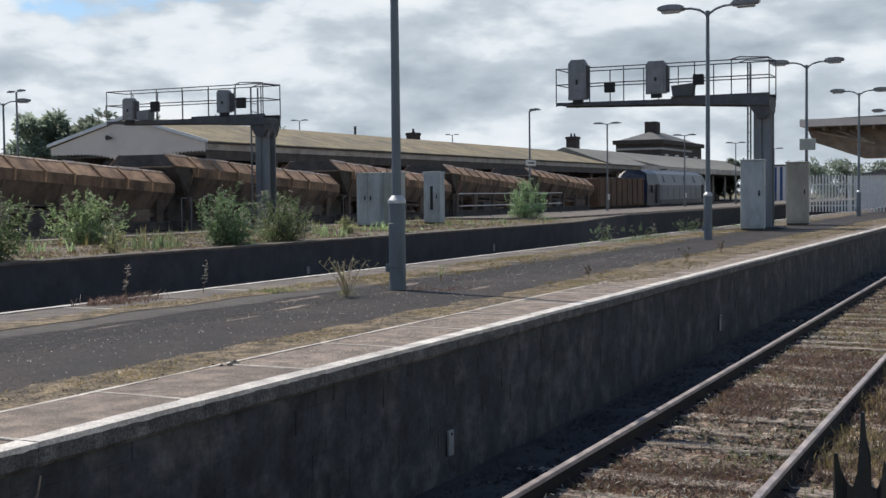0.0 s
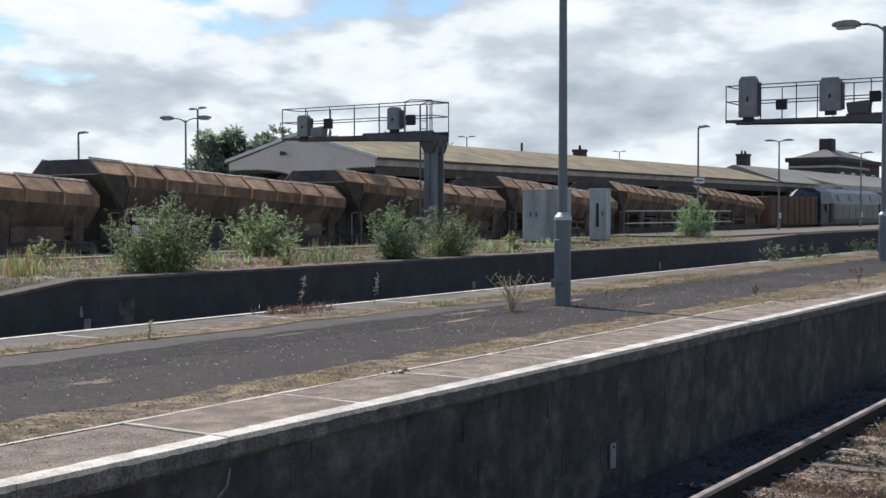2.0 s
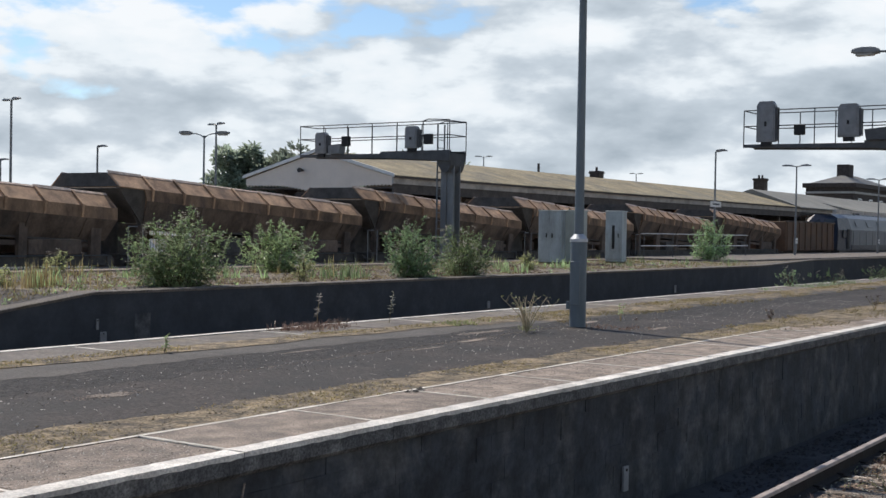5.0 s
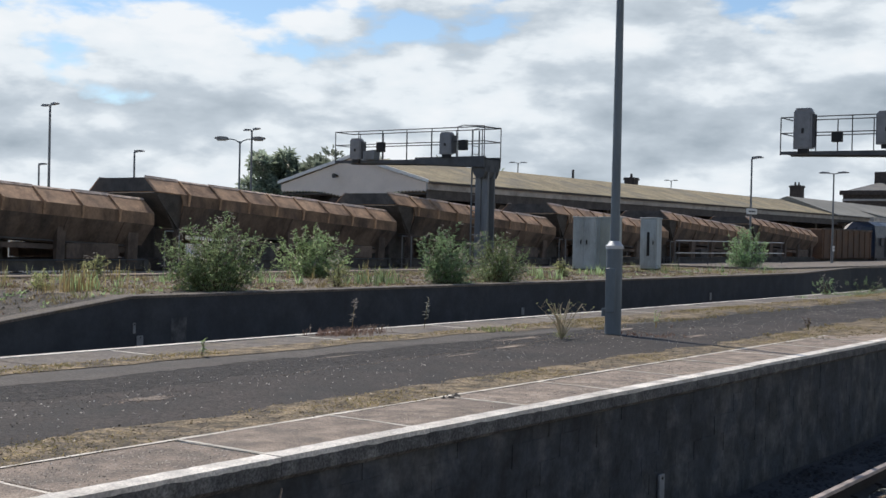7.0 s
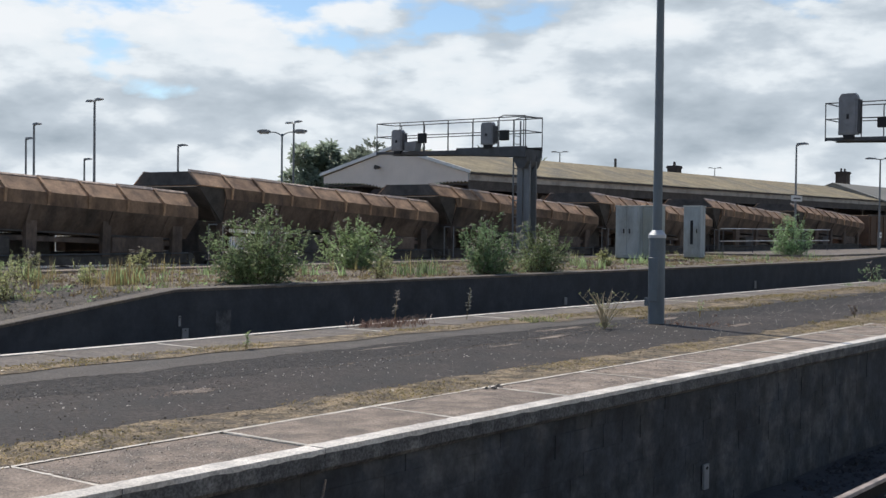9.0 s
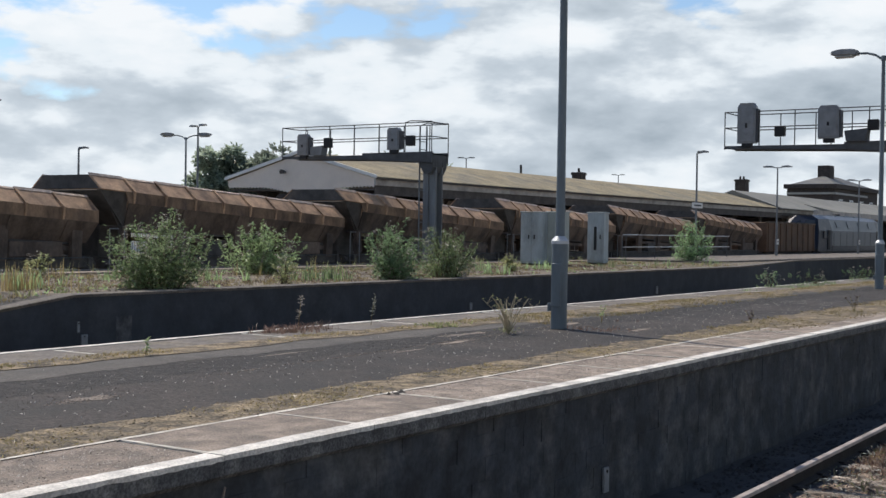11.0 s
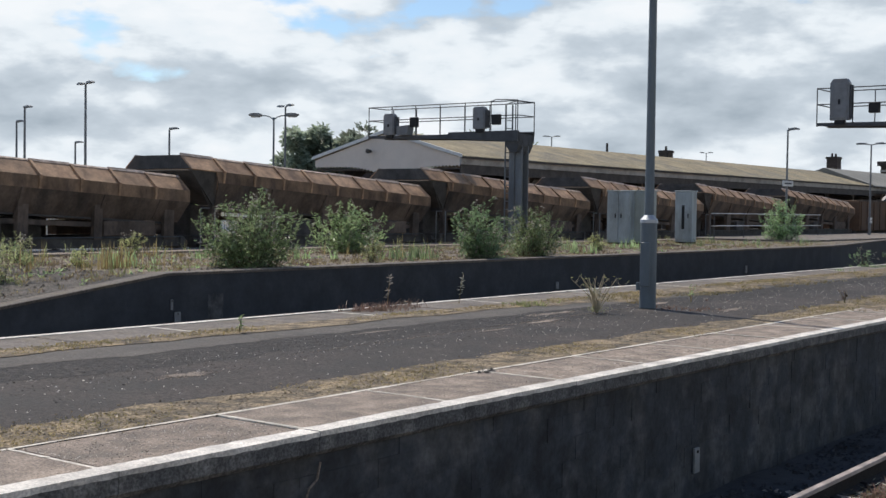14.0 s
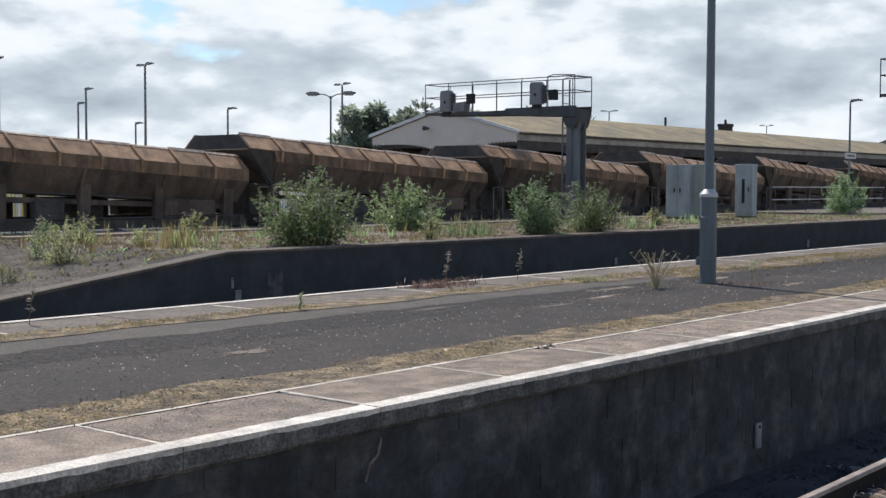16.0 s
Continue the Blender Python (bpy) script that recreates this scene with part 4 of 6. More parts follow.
T1 = "slim grey single-armed platform lamp post"
T2 = "slim grey twin-headed lamp post"
tall_lamp(-22.0, 55.4, ZP, 5.95, "single", T1)
for y in (67.2, 84.1, 100.0, 116):
    tall_lamp(-22.0, y, ZP, 5.88, "twin", T2)
for x, y, t, k in ((-46.0, 34.4, 7.4, "twin"), (-46.0, 27.2, 7.1, "single"), (-46.5, 47.5, 7.4, "twin"), (-52, 35.4, 6.65, "single"), (-50, 42.6, 6.0, "single"), (-58, 39.0, 6.4, "single"), (-60, 44.2, 5.6, "single"), (-60, 95.5, 8.8, "twin"), (-62, 132, 9.0, "twin")):
    tall_lamp(x, y, -0.3, t, k, "tall grey lamp post in the yard behind the train", rz=random.uniform(-20, 20), r=0.07)

# ---- station behind the train ----
plat3 = solid("platform_station", box(B(), -48, -31.2, 37, 200, -0.34, ZP), "asphalt_pale", "paved main platform under the long canopy", "platform", "structure")


def long_canopy():
    c = thing("platform_canopy", "long station canopy with cream boarded gable and lichened roof", "station canopy", (0, 0, 0))
    xe, xr, xw = -34.0, -38.5, -43.1
    ya, yb = 46.2, 118.0
    ze, zr = 4.50, 5.72
    for x0, x1, nm in ((xe + 0.12, xr, "roof_slope"), (xw - 0.12, xr, "roof_slope")):
        s = 1 if x0 > x1 else -1
        zx = ze - 0.03
        b = prism(B(), [(x0, zx), (x1, zr), (x1, zr + 0.09), (x0, zx + 0.09)], ya - 0.06, yb)
        part(nm, b, "roof", c, "ochre lichened sheeting")
    # gable with an arched saw-tooth foot
    def roofz(x):
        return ze + (zr - ze) * (1 - abs(x - xr) / (xe - xr))

    def foot(x):
        u = (x - xw) / (xe - xw)
        return 4.08 - 0.42 * math.exp(-((u - 0.55) / 0.18) ** 2) - 0.05 * abs(u - 0.5)

    n = 44
    for i in range(n):
        x0, x1 = xw + (xe - xw) * i / n, xw + (xe - xw) * (i + 1) / n
        xm = (x0 + x1) / 2
        q = [(x0, roofz(x0) - 0.02), (x0, foot(x0) + 0.10), (xm, foot(xm)), (x1, foot(x1) + 0.10), (x1, roofz(x1) - 0.02)]
        part("board", prism(B(), q[::-1], ya, ya + 0.04 + 0.003 * (i % 2)), "boards", c, "cream board with pointed foot" if i == 0 else "")
    for x0, x1 in ((xe + 0.15, xr), (xw - 0.15, xr)):
        part("bargeboard", prism(B(), [(x0, ze - 0.02), (x1, zr + 0.0), (x1, zr + 0.16), (x0, ze + 0.13)], ya - 0.12, ya - 0.05), "white", c)
    part("bracket_lamp", tube(B(), (-39.4, ya - 0.3, 4.85), (-39.4, ya, 4.85), 0.12, 0.05, n=10), "dark_wood", c)
    part("fascia", box(B(), xe, xe + 0.1, ya - 0.05, yb, 4.16, 4.48), "fascia", c, "pale fascia board")
    part("gutter", box(B(), xe + 0.1, xe + 0.22, ya - 0.05, yb, 4.44, 4.52), "dark_wood", c)
    part("valance", box(B(), xe - 0.02, xe + 0.04, ya, yb, 3.72, 4.16), "dark_wood", c)
    part("soffit", box(B(), xw, xe, ya + 0.1, yb, 3.95, 4.02), "dark_wood", c, "dark underside")
    for i in range(12):
        y = ya + 1.5 + 6.2 * i
        for x in (-35.3, -41.8):
            part("column", tube(B(), (x, y, ZP), (x, y, 4.0), 0.10, 0.08, n=10), "fascia" if i % 2 else "dark_wood", c, smooth=True)
            part("bracket", prism(B(), [(y - 0.06, 3.3), (y + 0.06, 3.3), (y + 0.9, 3.95), (y - 0.9, 3.95)], x - 0.03, x + 0.03, "x"), "dark_wood", c)
    return c


long_canopy()


def station_building():
    s = thing("station_building", "low station range with dark brick and pale panels under the canopy", "building", (0, 0, 0))
    w = part("wall", box(B(), -46, -39.5, 52, 118, ZP, 4.0), "brick", s)
    random.seed(21)
    for i in range(13):
        y = 54 + 4.9 * i
        win = part("window", box(B(), -39.5, -39.44, y, y + 1.5, 1.7, 3.3), "white" if i % 3 == 0 else "pale_wall", s)
        part("pane", box(B(), -39.44, -39.42, y + 0.12, y + 1.38, 1.82, 3.18), "glass", win)
        if i % 4 == 1:
            part("door", box(B(), -39.5, -39.43, y + 2.2, y + 3.3, ZP, 3.1), "blue_panel", s)
    part("pale_panel", box(B(), -36.6, -36.4, 56, 60, 2.0, 3.75), "pale_wall", s)
    return s


station_building()


def chimney(x, y, z0, z1, w, pots):
    c = thing("chimney_stack", "dark brick chimney stack above the station roof", "chimney", (x, y, z0), "chimney stacks")
    h = z1 - z0
    part("shaft", box(B(), -w / 2, w / 2, -w / 2, w / 2, -1.5, h - 0.25), "brick", c)
    part("cap", box(box(B(), -w * 0.58, w * 0.58, -w * 0.58, w * 0.58, h - 0.3, h - 0.18), -w * 0.54, w * 0.54, -w * 0.54, w * 0.54, h - 0.18, h - 0.1), "brick", c)
    for i in range(pots):
        px = (i - (pots - 1) / 2) * w * 0.5
        part("pot", tube(B(), (px * 0.3, px, h - 0.1), (px * 0.3, px, h + 0.22), 0.11, 0.08, n=10), "brick", c)
    return c


chimney(-44, 86.5, 5.6, 6.95, 0.8, 1)
chimney(-42, 117.6, 5.2, 7.75, 1.05, 2)
vent = solid("roof_vent_pipe", tube(B(), (-44, 77.4, 4.5), (-44, 77.4, 6.95), 0.09, n=8), "dark_wood", "thin dark vent pipe above the roof", "pipe")
solid("rear_roof", prism(B(), [(-41.5, 5.3), (-46, 6.35), (-50, 5.3)], 74, 104), "slate", "dark slate roof behind the canopy", "roof")


def second_canopy():
    c = thing("platform_canopy", "pale grey canopy with small end gable further along the platform", "station canopy", (0, 0, 0))
    xe, xr = -33.6, -38.0
    part("roof_slope", prism(B(), [(xe, 4.55), (xr, 6.1), (xr - 4.5, 4.55), (xr - 4.5, 4.45), (xe, 4.45)], 104, 172), "roof_grey", c, "pale sheeting")
    part("roof_slope", prism(B(), [(xe + 1.2, 4.5), (xe - 2.4, 5.35), (xe - 6, 4.5)], 116, 172), "roof_grey", c)
    part("fascia", box(B(), xe + 0.9, xe + 1.25, 110, 172, 3.95, 4.5), "fascia", c)
    part("soffit", box(B(), xr - 4, xe + 1, 105, 172, 3.88, 3.95), "dark_wood", c)
    for i in range(11):
        part("column", box(B(), -34.15, -33.95, 107 + 6 * i, 107.2 + 6 * i, ZP, 3.9), "fascia", c, "pale column")
    part("back_wall", box(B(), -44, -40, 119, 172, ZP, 4.4), "brick", c)
    return c


second_canopy()


def main_building():
    h = thing("station_house", "brick station house with parapet and hipped slate roof", "building", (0, 0, 0))
    x0, x1, y0, y1 = -50, -44, 156.7, 178
    part("wall", box(B(), x0, x1, y0, y1, -0.3, 8.6), "brick", h)
    part("cornice", box(B(), x0 - 0.35, x1 + 0.35, y0 - 0.35, y1 + 0.35, 8.3, 8.85), "brick", h)
    part("string_course", box(B(), x1, x1 + 0.18, y0, y1 - 6, 7.55, 7.8), "pale_wall", h, "pale stone band")
    part("string_course", box(B(), x0, x1, y0 - 0.18, y0, 7.55, 7.8), "pale_wall", h)
    b = B()
    a = [b.verts.new(p) for p in ((x0, y0 + 0.4, 8.8), (x1, y0 + 0.4, 8.8), (x1, y1 - 0.4, 8.8), (x0, y1 - 0.4, 8.8))]
    r = [b.verts.new(p) for p in ((-47, y0 + 6, 10.2), (-47, y1 - 9, 10.2))]
    for f in ((a[0], a[1], r[0]), (a[1], a[2], r[1], r[0]), (a[2], a[3], r[1]), (a[3], a[0], r[0], r[1])):
        b.faces.new(f)
    bmesh.ops.recalc_face_normals(b, faces=b.faces)
    roof = part("roof", b, "slate", h)
    part("chimney", box(B(), -47.8, -46.2, y0 + 5.6, y0 + 7.6, 9.4, 11.5, 0.05), "brick", roof)
    for i in range(4):
        win = part("window", box(B(), x1, x1 + 0.06, y0 + 2 + 5 * i, y0 + 3.6 + 5 * i, 5.4, 7.0), "white", h)
        part("pane", box(B(), x1 + 0.06, x1 + 0.08, y0 + 2.15 + 5 * i, y0 + 3.45 + 5 * i, 5.55, 6.85), "glass", win)
    return h


main_building()


def end_canopy():
    """The timber canopy of the near platform, beyond its fence."""
    c = thing("platform_canopy", "timber-trussed canopy with grey roof on the near platform", "station canopy", (0, 0, 0))
    xa, xb, ya, yb = -11.9, -3.2, 70, 140
    part("roof_slope", prism(B(), [(xa, 5.50), (-7.5, 5.62), (xb, 5.5), (xb, 5.86), (-7.5, 6.0), (xa, 5.86)], ya, yb), "roof_grey", c, "grey roof edge")
    part("fascia", box(B(), xa - 0.05, xb, ya - 0.08, ya - 0.01, 5.5, 5.9), "boards", c, "pale fascia board")
    b = B()
    q = [(xa, 5.5), (xb, 5.5), (xb, 4.4), (-6.3, 3.75), (-8.8, 3.75), (xa + 0.3, 4.75)]
    prism(b, q, ya + 2.2, ya + 2.3)
    part("end_screen", b, "brown_wood", c, "brown boarded end screen")
    for i in range(10):
        x = xa + 0.3 + 0.85 * i
        part("joist", box(B(), x, x + 0.12, ya + 0.1, yb, 5.3, 5.5), "brown_wood", c)
    for xs, zs, xt, zt2 in ((xa + 0.35, 5.3, -8.3, 4.55), (xa + 1.6, 5.3, -8.9, 4.75), (-9.6, 5.3, -8.6, 4.62)):
        part("strut", prism(B(), [(xs, zs), (xt, zt2), (xt, zt2 + 0.09), (xs, zs + 0.09)], ya + 2.02, ya + 2.18), "fascia", c, "pale timber strut")
    for i in range(6):
        y = ya + 3 + 11 * i
        part("column", box(B(), -7.6, -7.3, y - 0.15, y + 0.15, ZP, 5.3), "dark_wood", c)
        part("brace", prism(B(), [(xa + 0.5, 5.2), (-7.6, 4.2), (-7.6, 4.5), (xa + 0.5, 5.35)], y - 0.08, y + 0.08), "dark_wood", c)
        part("brace", prism(B(), [(xb - 0.5, 5.2), (-7.3, 4.2), (-7.3, 4.5), (xb - 0.5, 5.35)], y - 0.08, y + 0.08), "dark_wood", c)
    return c


end_canopy()

# ---- cabinets ----
def cabinet(x, y, w, d, h, mat, label, doors=1, rz=0.0, vent=False):
    c = thing("equipment_cabinet", label, "cabinet", (x, y, ZP), "lineside cabinets", rz=rz)
    part("plinth", box(B(), -w / 2 + 0.03, w / 2 - 0.03, -d / 2 + 0.03, d / 2 - 0.03, 0.0, 0.08), "asphalt_pale", c)
    part("body", box(B(), -w / 2, w / 2, -d / 2, d / 2, 0.06, h, 0.012), mat, c)
    part("roof_cap", box(B(), -w / 2 - 0.025, w / 2 + 0.025, -d / 2 - 0.025, d / 2 + 0.025, h, h + 0.045, 0.012), mat, c)
    dw = (w - 0.06) / doors
    for i in range(doors):
        x0 = -w / 2 + 0.03 + dw * i
        door = part("door", box(B(), x0 + 0.008, x0 + dw - 0.008, -d / 2 - 0.022, -d / 2, 0.14, h - 0.06, 0.006), mat, c)
        hx = x0 + (dw - 0.1 if i == 0 else 0.1)
        part("handle", box(B(), hx - 0.02, hx + 0.02, -d / 2 - 0.055, -d / 2 - 0.02, h * 0.5, h * 0.5 + 0.15, 0.008), "black", door, "black handle")
        for z in (0.3, h * 0.5, h - 0.3):
            part("hinge", tube(B(), (x0 + (0.012 if i == 0 else dw - 0.012), -d / 2 - 0.03, z - 0.05), (x0 + (0.012 if i == 0 else dw - 0.012), -d / 2 - 0.03, z + 0.05), 0.014, n=6), mat, door)
        if vent:
            part("vent_louvre", box(B(), x0 + dw * 0.40, x0 + dw * 0.58, -d / 2 - 0.032, -d / 2 - 0.02, h * 0.28, h * 0.74), "black", door)
    for dx in (-w / 2 + 0.06, w / 2 - 0.06):
        part("lifting_lug", tube(B(), (dx, 0, h + 0.04), (dx, 0, h + 0.09), 0.02, n=6), "black", c)
    return c


cabinet(-20.85, 37.7, 0.80, 0.75, 1.80, "cab_blue", "pale blue-grey double-door relay cabinet among weeds", 2, rz=12)
cabinet(-20.3, 38.35, 0.62, 0.70, 1.82, "cab_pale", "pale green relay cabinet beside a blue-grey one", 1, rz=12)
cabinet(-20.05, 41.0, 0.62, 0.62, 1.86, "cab_blue", "narrow pale blue cabinet with a dark slot", 1, rz=10, vent=True)
cabinet(-7.18, 34.4, 0.62, 0.72, 1.88, "cab_blue", "tall grey-blue cabinet on the platform beside the gantry post", 1, rz=8)
cabinet(-6.95, 40.0, 0.68, 0.78, 1.92, "cab_tan", "tall tan cabinet with dark side on the platform", 1, rz=8)

# ---- fences ----
PALE = finish("pale", prism(B(), [(-0.034, 0.0), (0.034, 0.0), (0.034, 1.68), (0.0, 1.78), (-0.034, 1.68)], -0.012, 0.012), "white")


def palisade(x0, x1, y, z, label, name="palisade_fence", turn=0.0, step=0.145):
    f = thing(name, label, "fence", (x0, y, z), rz=turn)
    n = int((x1 - x0) / step)
    for i in range(n):
        o = new("pale", PALE)
        o.parent = f
        o.matrix_basis = pose(i * step, -0.03, 0.05)
    for zz in (0.35, 1.35):
        part("rail", box(B(), -0.05, x1 - x0, -0.015, 0.02, zz - 0.03, zz + 0.03), "white", f)
    for i in range(int((x1 - x0) / 2.4) + 1):
        part("post", box(B(), 2.4 * i - 0.04, 2.4 * i + 0.04, 0.02, 0.1, 0.0, 1.75), "white", f)
    return f


palisade(-10.6, -4.6, 61.5, ZP, "white palisade fence across the platform")
part_gate = thing("gate_pillar", "white metal gate pillar box at the fence end", "gate pillar", (-10.3, 60.9, ZP))
part("pillar", box(B(), -0.25, 0.25, -0.2, 0.2, 0.0, 1.72, 0.02), "white", part_gate)
part("cap", box(B(), -0.28, 0.28, -0.23, 0.23, 1.72, 1.77, 0.01), "white", part_gate)
palisade(0.0, 34.0, 0.0, -0.3, "white yard fence glimpsed beneath the wagons", turn=90).matrix_basis = pose(-38.6, 14.0, 0.12, 0, 0, 90)


def dark_palisade():
    """Steel pales with three splayed points, close to the camera."""
    f = thing("steel_palisade", "dark steel palisade fence with splayed triple points", "fence", (-0.4715, 2.62, -0.34))
    top = 1.95
    head = [(-0.066, 0.0), (0.066, 0.0), (0.066, top - 0.17), (0.062, top - 0.085), (0.055, top - 0.078), (0.049, top - 0.11), (0.036, top - 0.135), (0.022, top - 0.132), (0.020, top - 0.075),
            (0.009, top - 0.042), (0.005, top), (-0.004, top), (-0.006, top - 0.05), (-0.012, top - 0.11), (-0.022, top - 0.137), (-0.036, top - 0.128), (-0.049, top - 0.10), (-0.055, top - 0.072), (-0.062, top - 0.072), (-0.066, top - 0.16)]
    for i in range(26):
        b = prism(B(), [(px * 0.72, pz) for px, pz in head], -0.003, 0.003)
        for v in b.verts:
            v.co.y -= 9.0 * v.co.x * v.co.x + 0.35 * max(v.co.z - top + 0.14, 0.0) * abs(v.co.x) / 0.06
        p = part("pale", b, "dark_fence", f)
        p.location.x = 0.155 * i
    part("rail", box(B(), -0.1, 4.0, 0.01, 0.06, 1.35, 1.40), "dark_fence", f)
    part("rail", box(B(), -0.1, 4.0, 0.01, 0.06, 0.45, 0.50), "dark_fence", f)
    return f


dark_palisade()

# ---- handrail and small posts of the far platform ----
hr = thing("platform_handrail", "two-bar grey handrail on the far platform", "handrail", (-22.2, 47.8, ZP))
for z in (0.58, 1.1):
    part("bar", tube(B(), (0, 0, z), (0, 12.6, z), 0.019, n=6), "zinc", hr)
for i in range(5):
    part("upright", tube(B(), (0, 0.3 + 3.0 * i, 0), (0, 0.3 + 3.0 * i, 1.12), 0.02, n=6), "gantry", hr)
sg = thing("platform_sign", "white station sign plate on a lamp post", "sign", (-21.93, 55.35, 3.48))
part("plate", box(B(), -0.02, 0.02, -0.62, 0.62, -0.13, 0.13, 0.006), "white", sg)
part("lettering", box(B(), 0.02, 0.024, -0.42, 0.42, -0.035, 0.035), "gantry", sg, "unreadable dark lettering")
part("clamp", box(B(), -0.1, -0.02, -0.05, 0.05, -0.05, 0.05), "lamp_far", sg)
lb = thing("lamp_box", "grey control box fixed to a platform lamp post", "control box", (-6.78, 40.85, 3.3))
part("case", box(B(), -0.24, 0.24, -0.16, -0.02, 0.0, 0.36, 0.015), "cab_pale", lb)
part("clip", box(B(), -0.05, 0.05, -0.02, 0.06, 0.1, 0.25), "black", lb)
for y in (67.2, 84.1):
    nb = thing("notice_plate", "small white notice on a lamp post", "notice", (-21.92, y, ZP + 0.85))
    part("plate", box(B(), -0.01, 0.01, -0.16, 0.16, -0.15, 0.15), "white", nb)
    part("lettering", box(B(), 0.01, 0.013, -0.1, 0.1, -0.02, 0.02), "black", nb)

# marker plates on the platform walls
def wall_plate(x, y, z0, z1, w, mat="white_edge"):
    p = thing("wall_marker", "small worn white marker plate on the dark platform wall", "marker plate", (x, y, z0), "wall markers")
    part("plate", box(B(), 0.0, 0.02, -w / 2, w / 2, 0.0, z1 - z0, 0.003), mat, p)
    part("fixing", tube(B(), (0.02, 0, (z1 - z0) * 0.85), (0.026, 0, (z1 - z0) * 0.85), 0.012, n=6), "rust", p)


wall_plate(X_EDGE - 0.03, 8.58, 0.07, 0.26, 0.085, "lantern")
wall_plate(X_EDGE - 0.03, 17.28, 0.10, 0.32, 0.07, "lantern")
wall_plate(X_FAR + 0.02, 13.28, 0.36, 0.53, 0.05, "lantern")
wall_plate(X_FAR + 0.02, 13.40, 0.12, 0.32, 0.13, "lantern")
wall_plate(X_FAR + 0.02, 25.05, 0.2, 0.37, 0.12, "lantern")
wall_plate(X_FAR + 0.02, 36.05, 0.22, 0.45, 0.14, "lantern")


# ---- plants ----
def shrub(x, y, w, h, seed, leaf, label, stems=26, leaves=2600, z=ZP, size=0.075):
    """A mound of leafy shoots: leaves fill sprays along each stem, thinner and ragged towards the tips."""
    random.seed(seed)
    s = thing("shrub", label, "shrub", (x, y, z), "platform shrubs")
    wood, crown, seedy = Leaves(), Leaves(), Leaves()
    per = leaves // stems
    for i in range(stems):
        a = random.random() * 6.283
        r = (random.random() ** 0.5) * w * 0.5
        hh = h * (1.0 - 0.62 * (r / (w * 0.5)) ** 2) * random.uniform(0.55, 1.22)
        top = Vector((r * math.cos(a), r * math.sin(a), hh))
        base = Vector((top.x * 0.45, top.y * 0.45, 0))
        pts = []
        for k in range(6):
            u = k / 5
            p = base.lerp(top, u ** 1.2)
            p.z = hh * u
            p += Vector((random.uniform(-1, 1), random.uniform(-1, 1), 0)) * 0.03
            pts.append(p)
        wood.stem([tuple(p) for p in pts], 0.008, 0.003)
        for j in range(int(per * 0.52)):
            u = random.random() ** 0.85
            k = min(int(u * 5), 4)
            p = pts[k].lerp(pts[k + 1], u * 5 - k)
            off = Vector((random.gauss(0, 1), random.gauss(0, 1), random.gauss(0, 0.6))) * (0.035 + 0.11 * w * (1 - u) ** 0.8 * 0.75)
            if (p + off).z < 0.01:
                off.z = 0.02 - p.z
            d = Vector((random.gauss(0, 1), random.gauss(0, 1), random.gauss(0.25, 0.6)))
            (seedy if random.random() < 0.05 else crown).leaf(p + off, d, size * random.uniform(0.8, 1.9), size * random.uniform(0.36, 0.66))
        if random.random() < 0.5:
            tip = pts[-1]
            for j in range(9):
                p = tip + Vector((random.gauss(0, 0.03), random.gauss(0, 0.03), random.uniform(-0.02, 0.14)))
                seedy.leaf(p, (random.gauss(0, 1), random.gauss(0, 1), 0.4), 0.04, 0.03)
    for i in range(int(stems * 0.6)):
        a = random.random() * 6.283
        r = (random.random() ** 0.6) * w * 0.48
        p0 = Vector((r * math.cos(a), r * math.sin(a), h * 0.55 * (1 - (r / w) ** 2)))
        hh = h * random.uniform(0.38, 0.75) * (1 - (r / (w * 0.75)) ** 2)
        p1 = p0 + Vector((p0.x * 0.25 + random.gauss(0, 0.05), p0.y * 0.25 + random.gauss(0, 0.05), hh))
        wood.stem([tuple(p0), tuple(p1)], 0.005, 0.002)
        for j in range(24):
            u = random.uniform(0.2, 1.0)
            crown.leaf(p0.lerp(p1, u), (random.gauss(0, 1), random.gauss(0, 1), 0.5), size * random.uniform(0.8, 1.3) * (1.25 - 0.5 * u), size * 0.4)
    # long arching shoots with drooping flower spikes stand clear of the mound
    for i in range(11 if stems >= 40 else 0):
        a = random.random() * 6.283
        r = w * random.uniform(0.12, 0.5)
        hh = h * random.uniform(1.05, 1.42) * (1 - 0.45 * (r / (w * 0.5)) ** 2)
        pts = [Vector((r * math.cos(a) * u ** 1.5, r * math.sin(a) * u ** 1.5, hh * u)) for u in (0.5, 0.68, 0.84, 0.95)]
        pts.append(pts[-1] + Vector((math.cos(a) * 0.07, math.sin(a) * 0.07, 0.012 * hh)))
        pts.append(pts[-1] + Vector((math.cos(a) * 0.06, math.sin(a) * 0.06, -0.045)))
        wood.stem([tuple(p) for p in pts], 0.006, 0.003)
        for j in range(30):
            u = random.random() * 4
            k = int(u)
            crown.leaf(pts[k].lerp(pts[k + 1], u - k), (random.gauss(0, 1), random.gauss(0, 1), random.gauss(0.1, 0.5)), size * random.uniform(0.8, 1.5), size * 0.42)
        for j in range(12):
            seedy.leaf(pts[4].lerp(pts[5], random.random()) + Vector((random.gauss(0, 0.012), random.gauss(0, 0.012), random.gauss(0, 0.012))), (random.gauss(0, 1), random.gauss(0, 1), random.gauss(0, 1)), 0.035, 0.022)
    scatter("stem_growth", "bark", "", "", wood.v, wood.f, "stuff", s)
    scatter("foliage", leaf, "", "", crown.v, crown.f, "stuff", s)
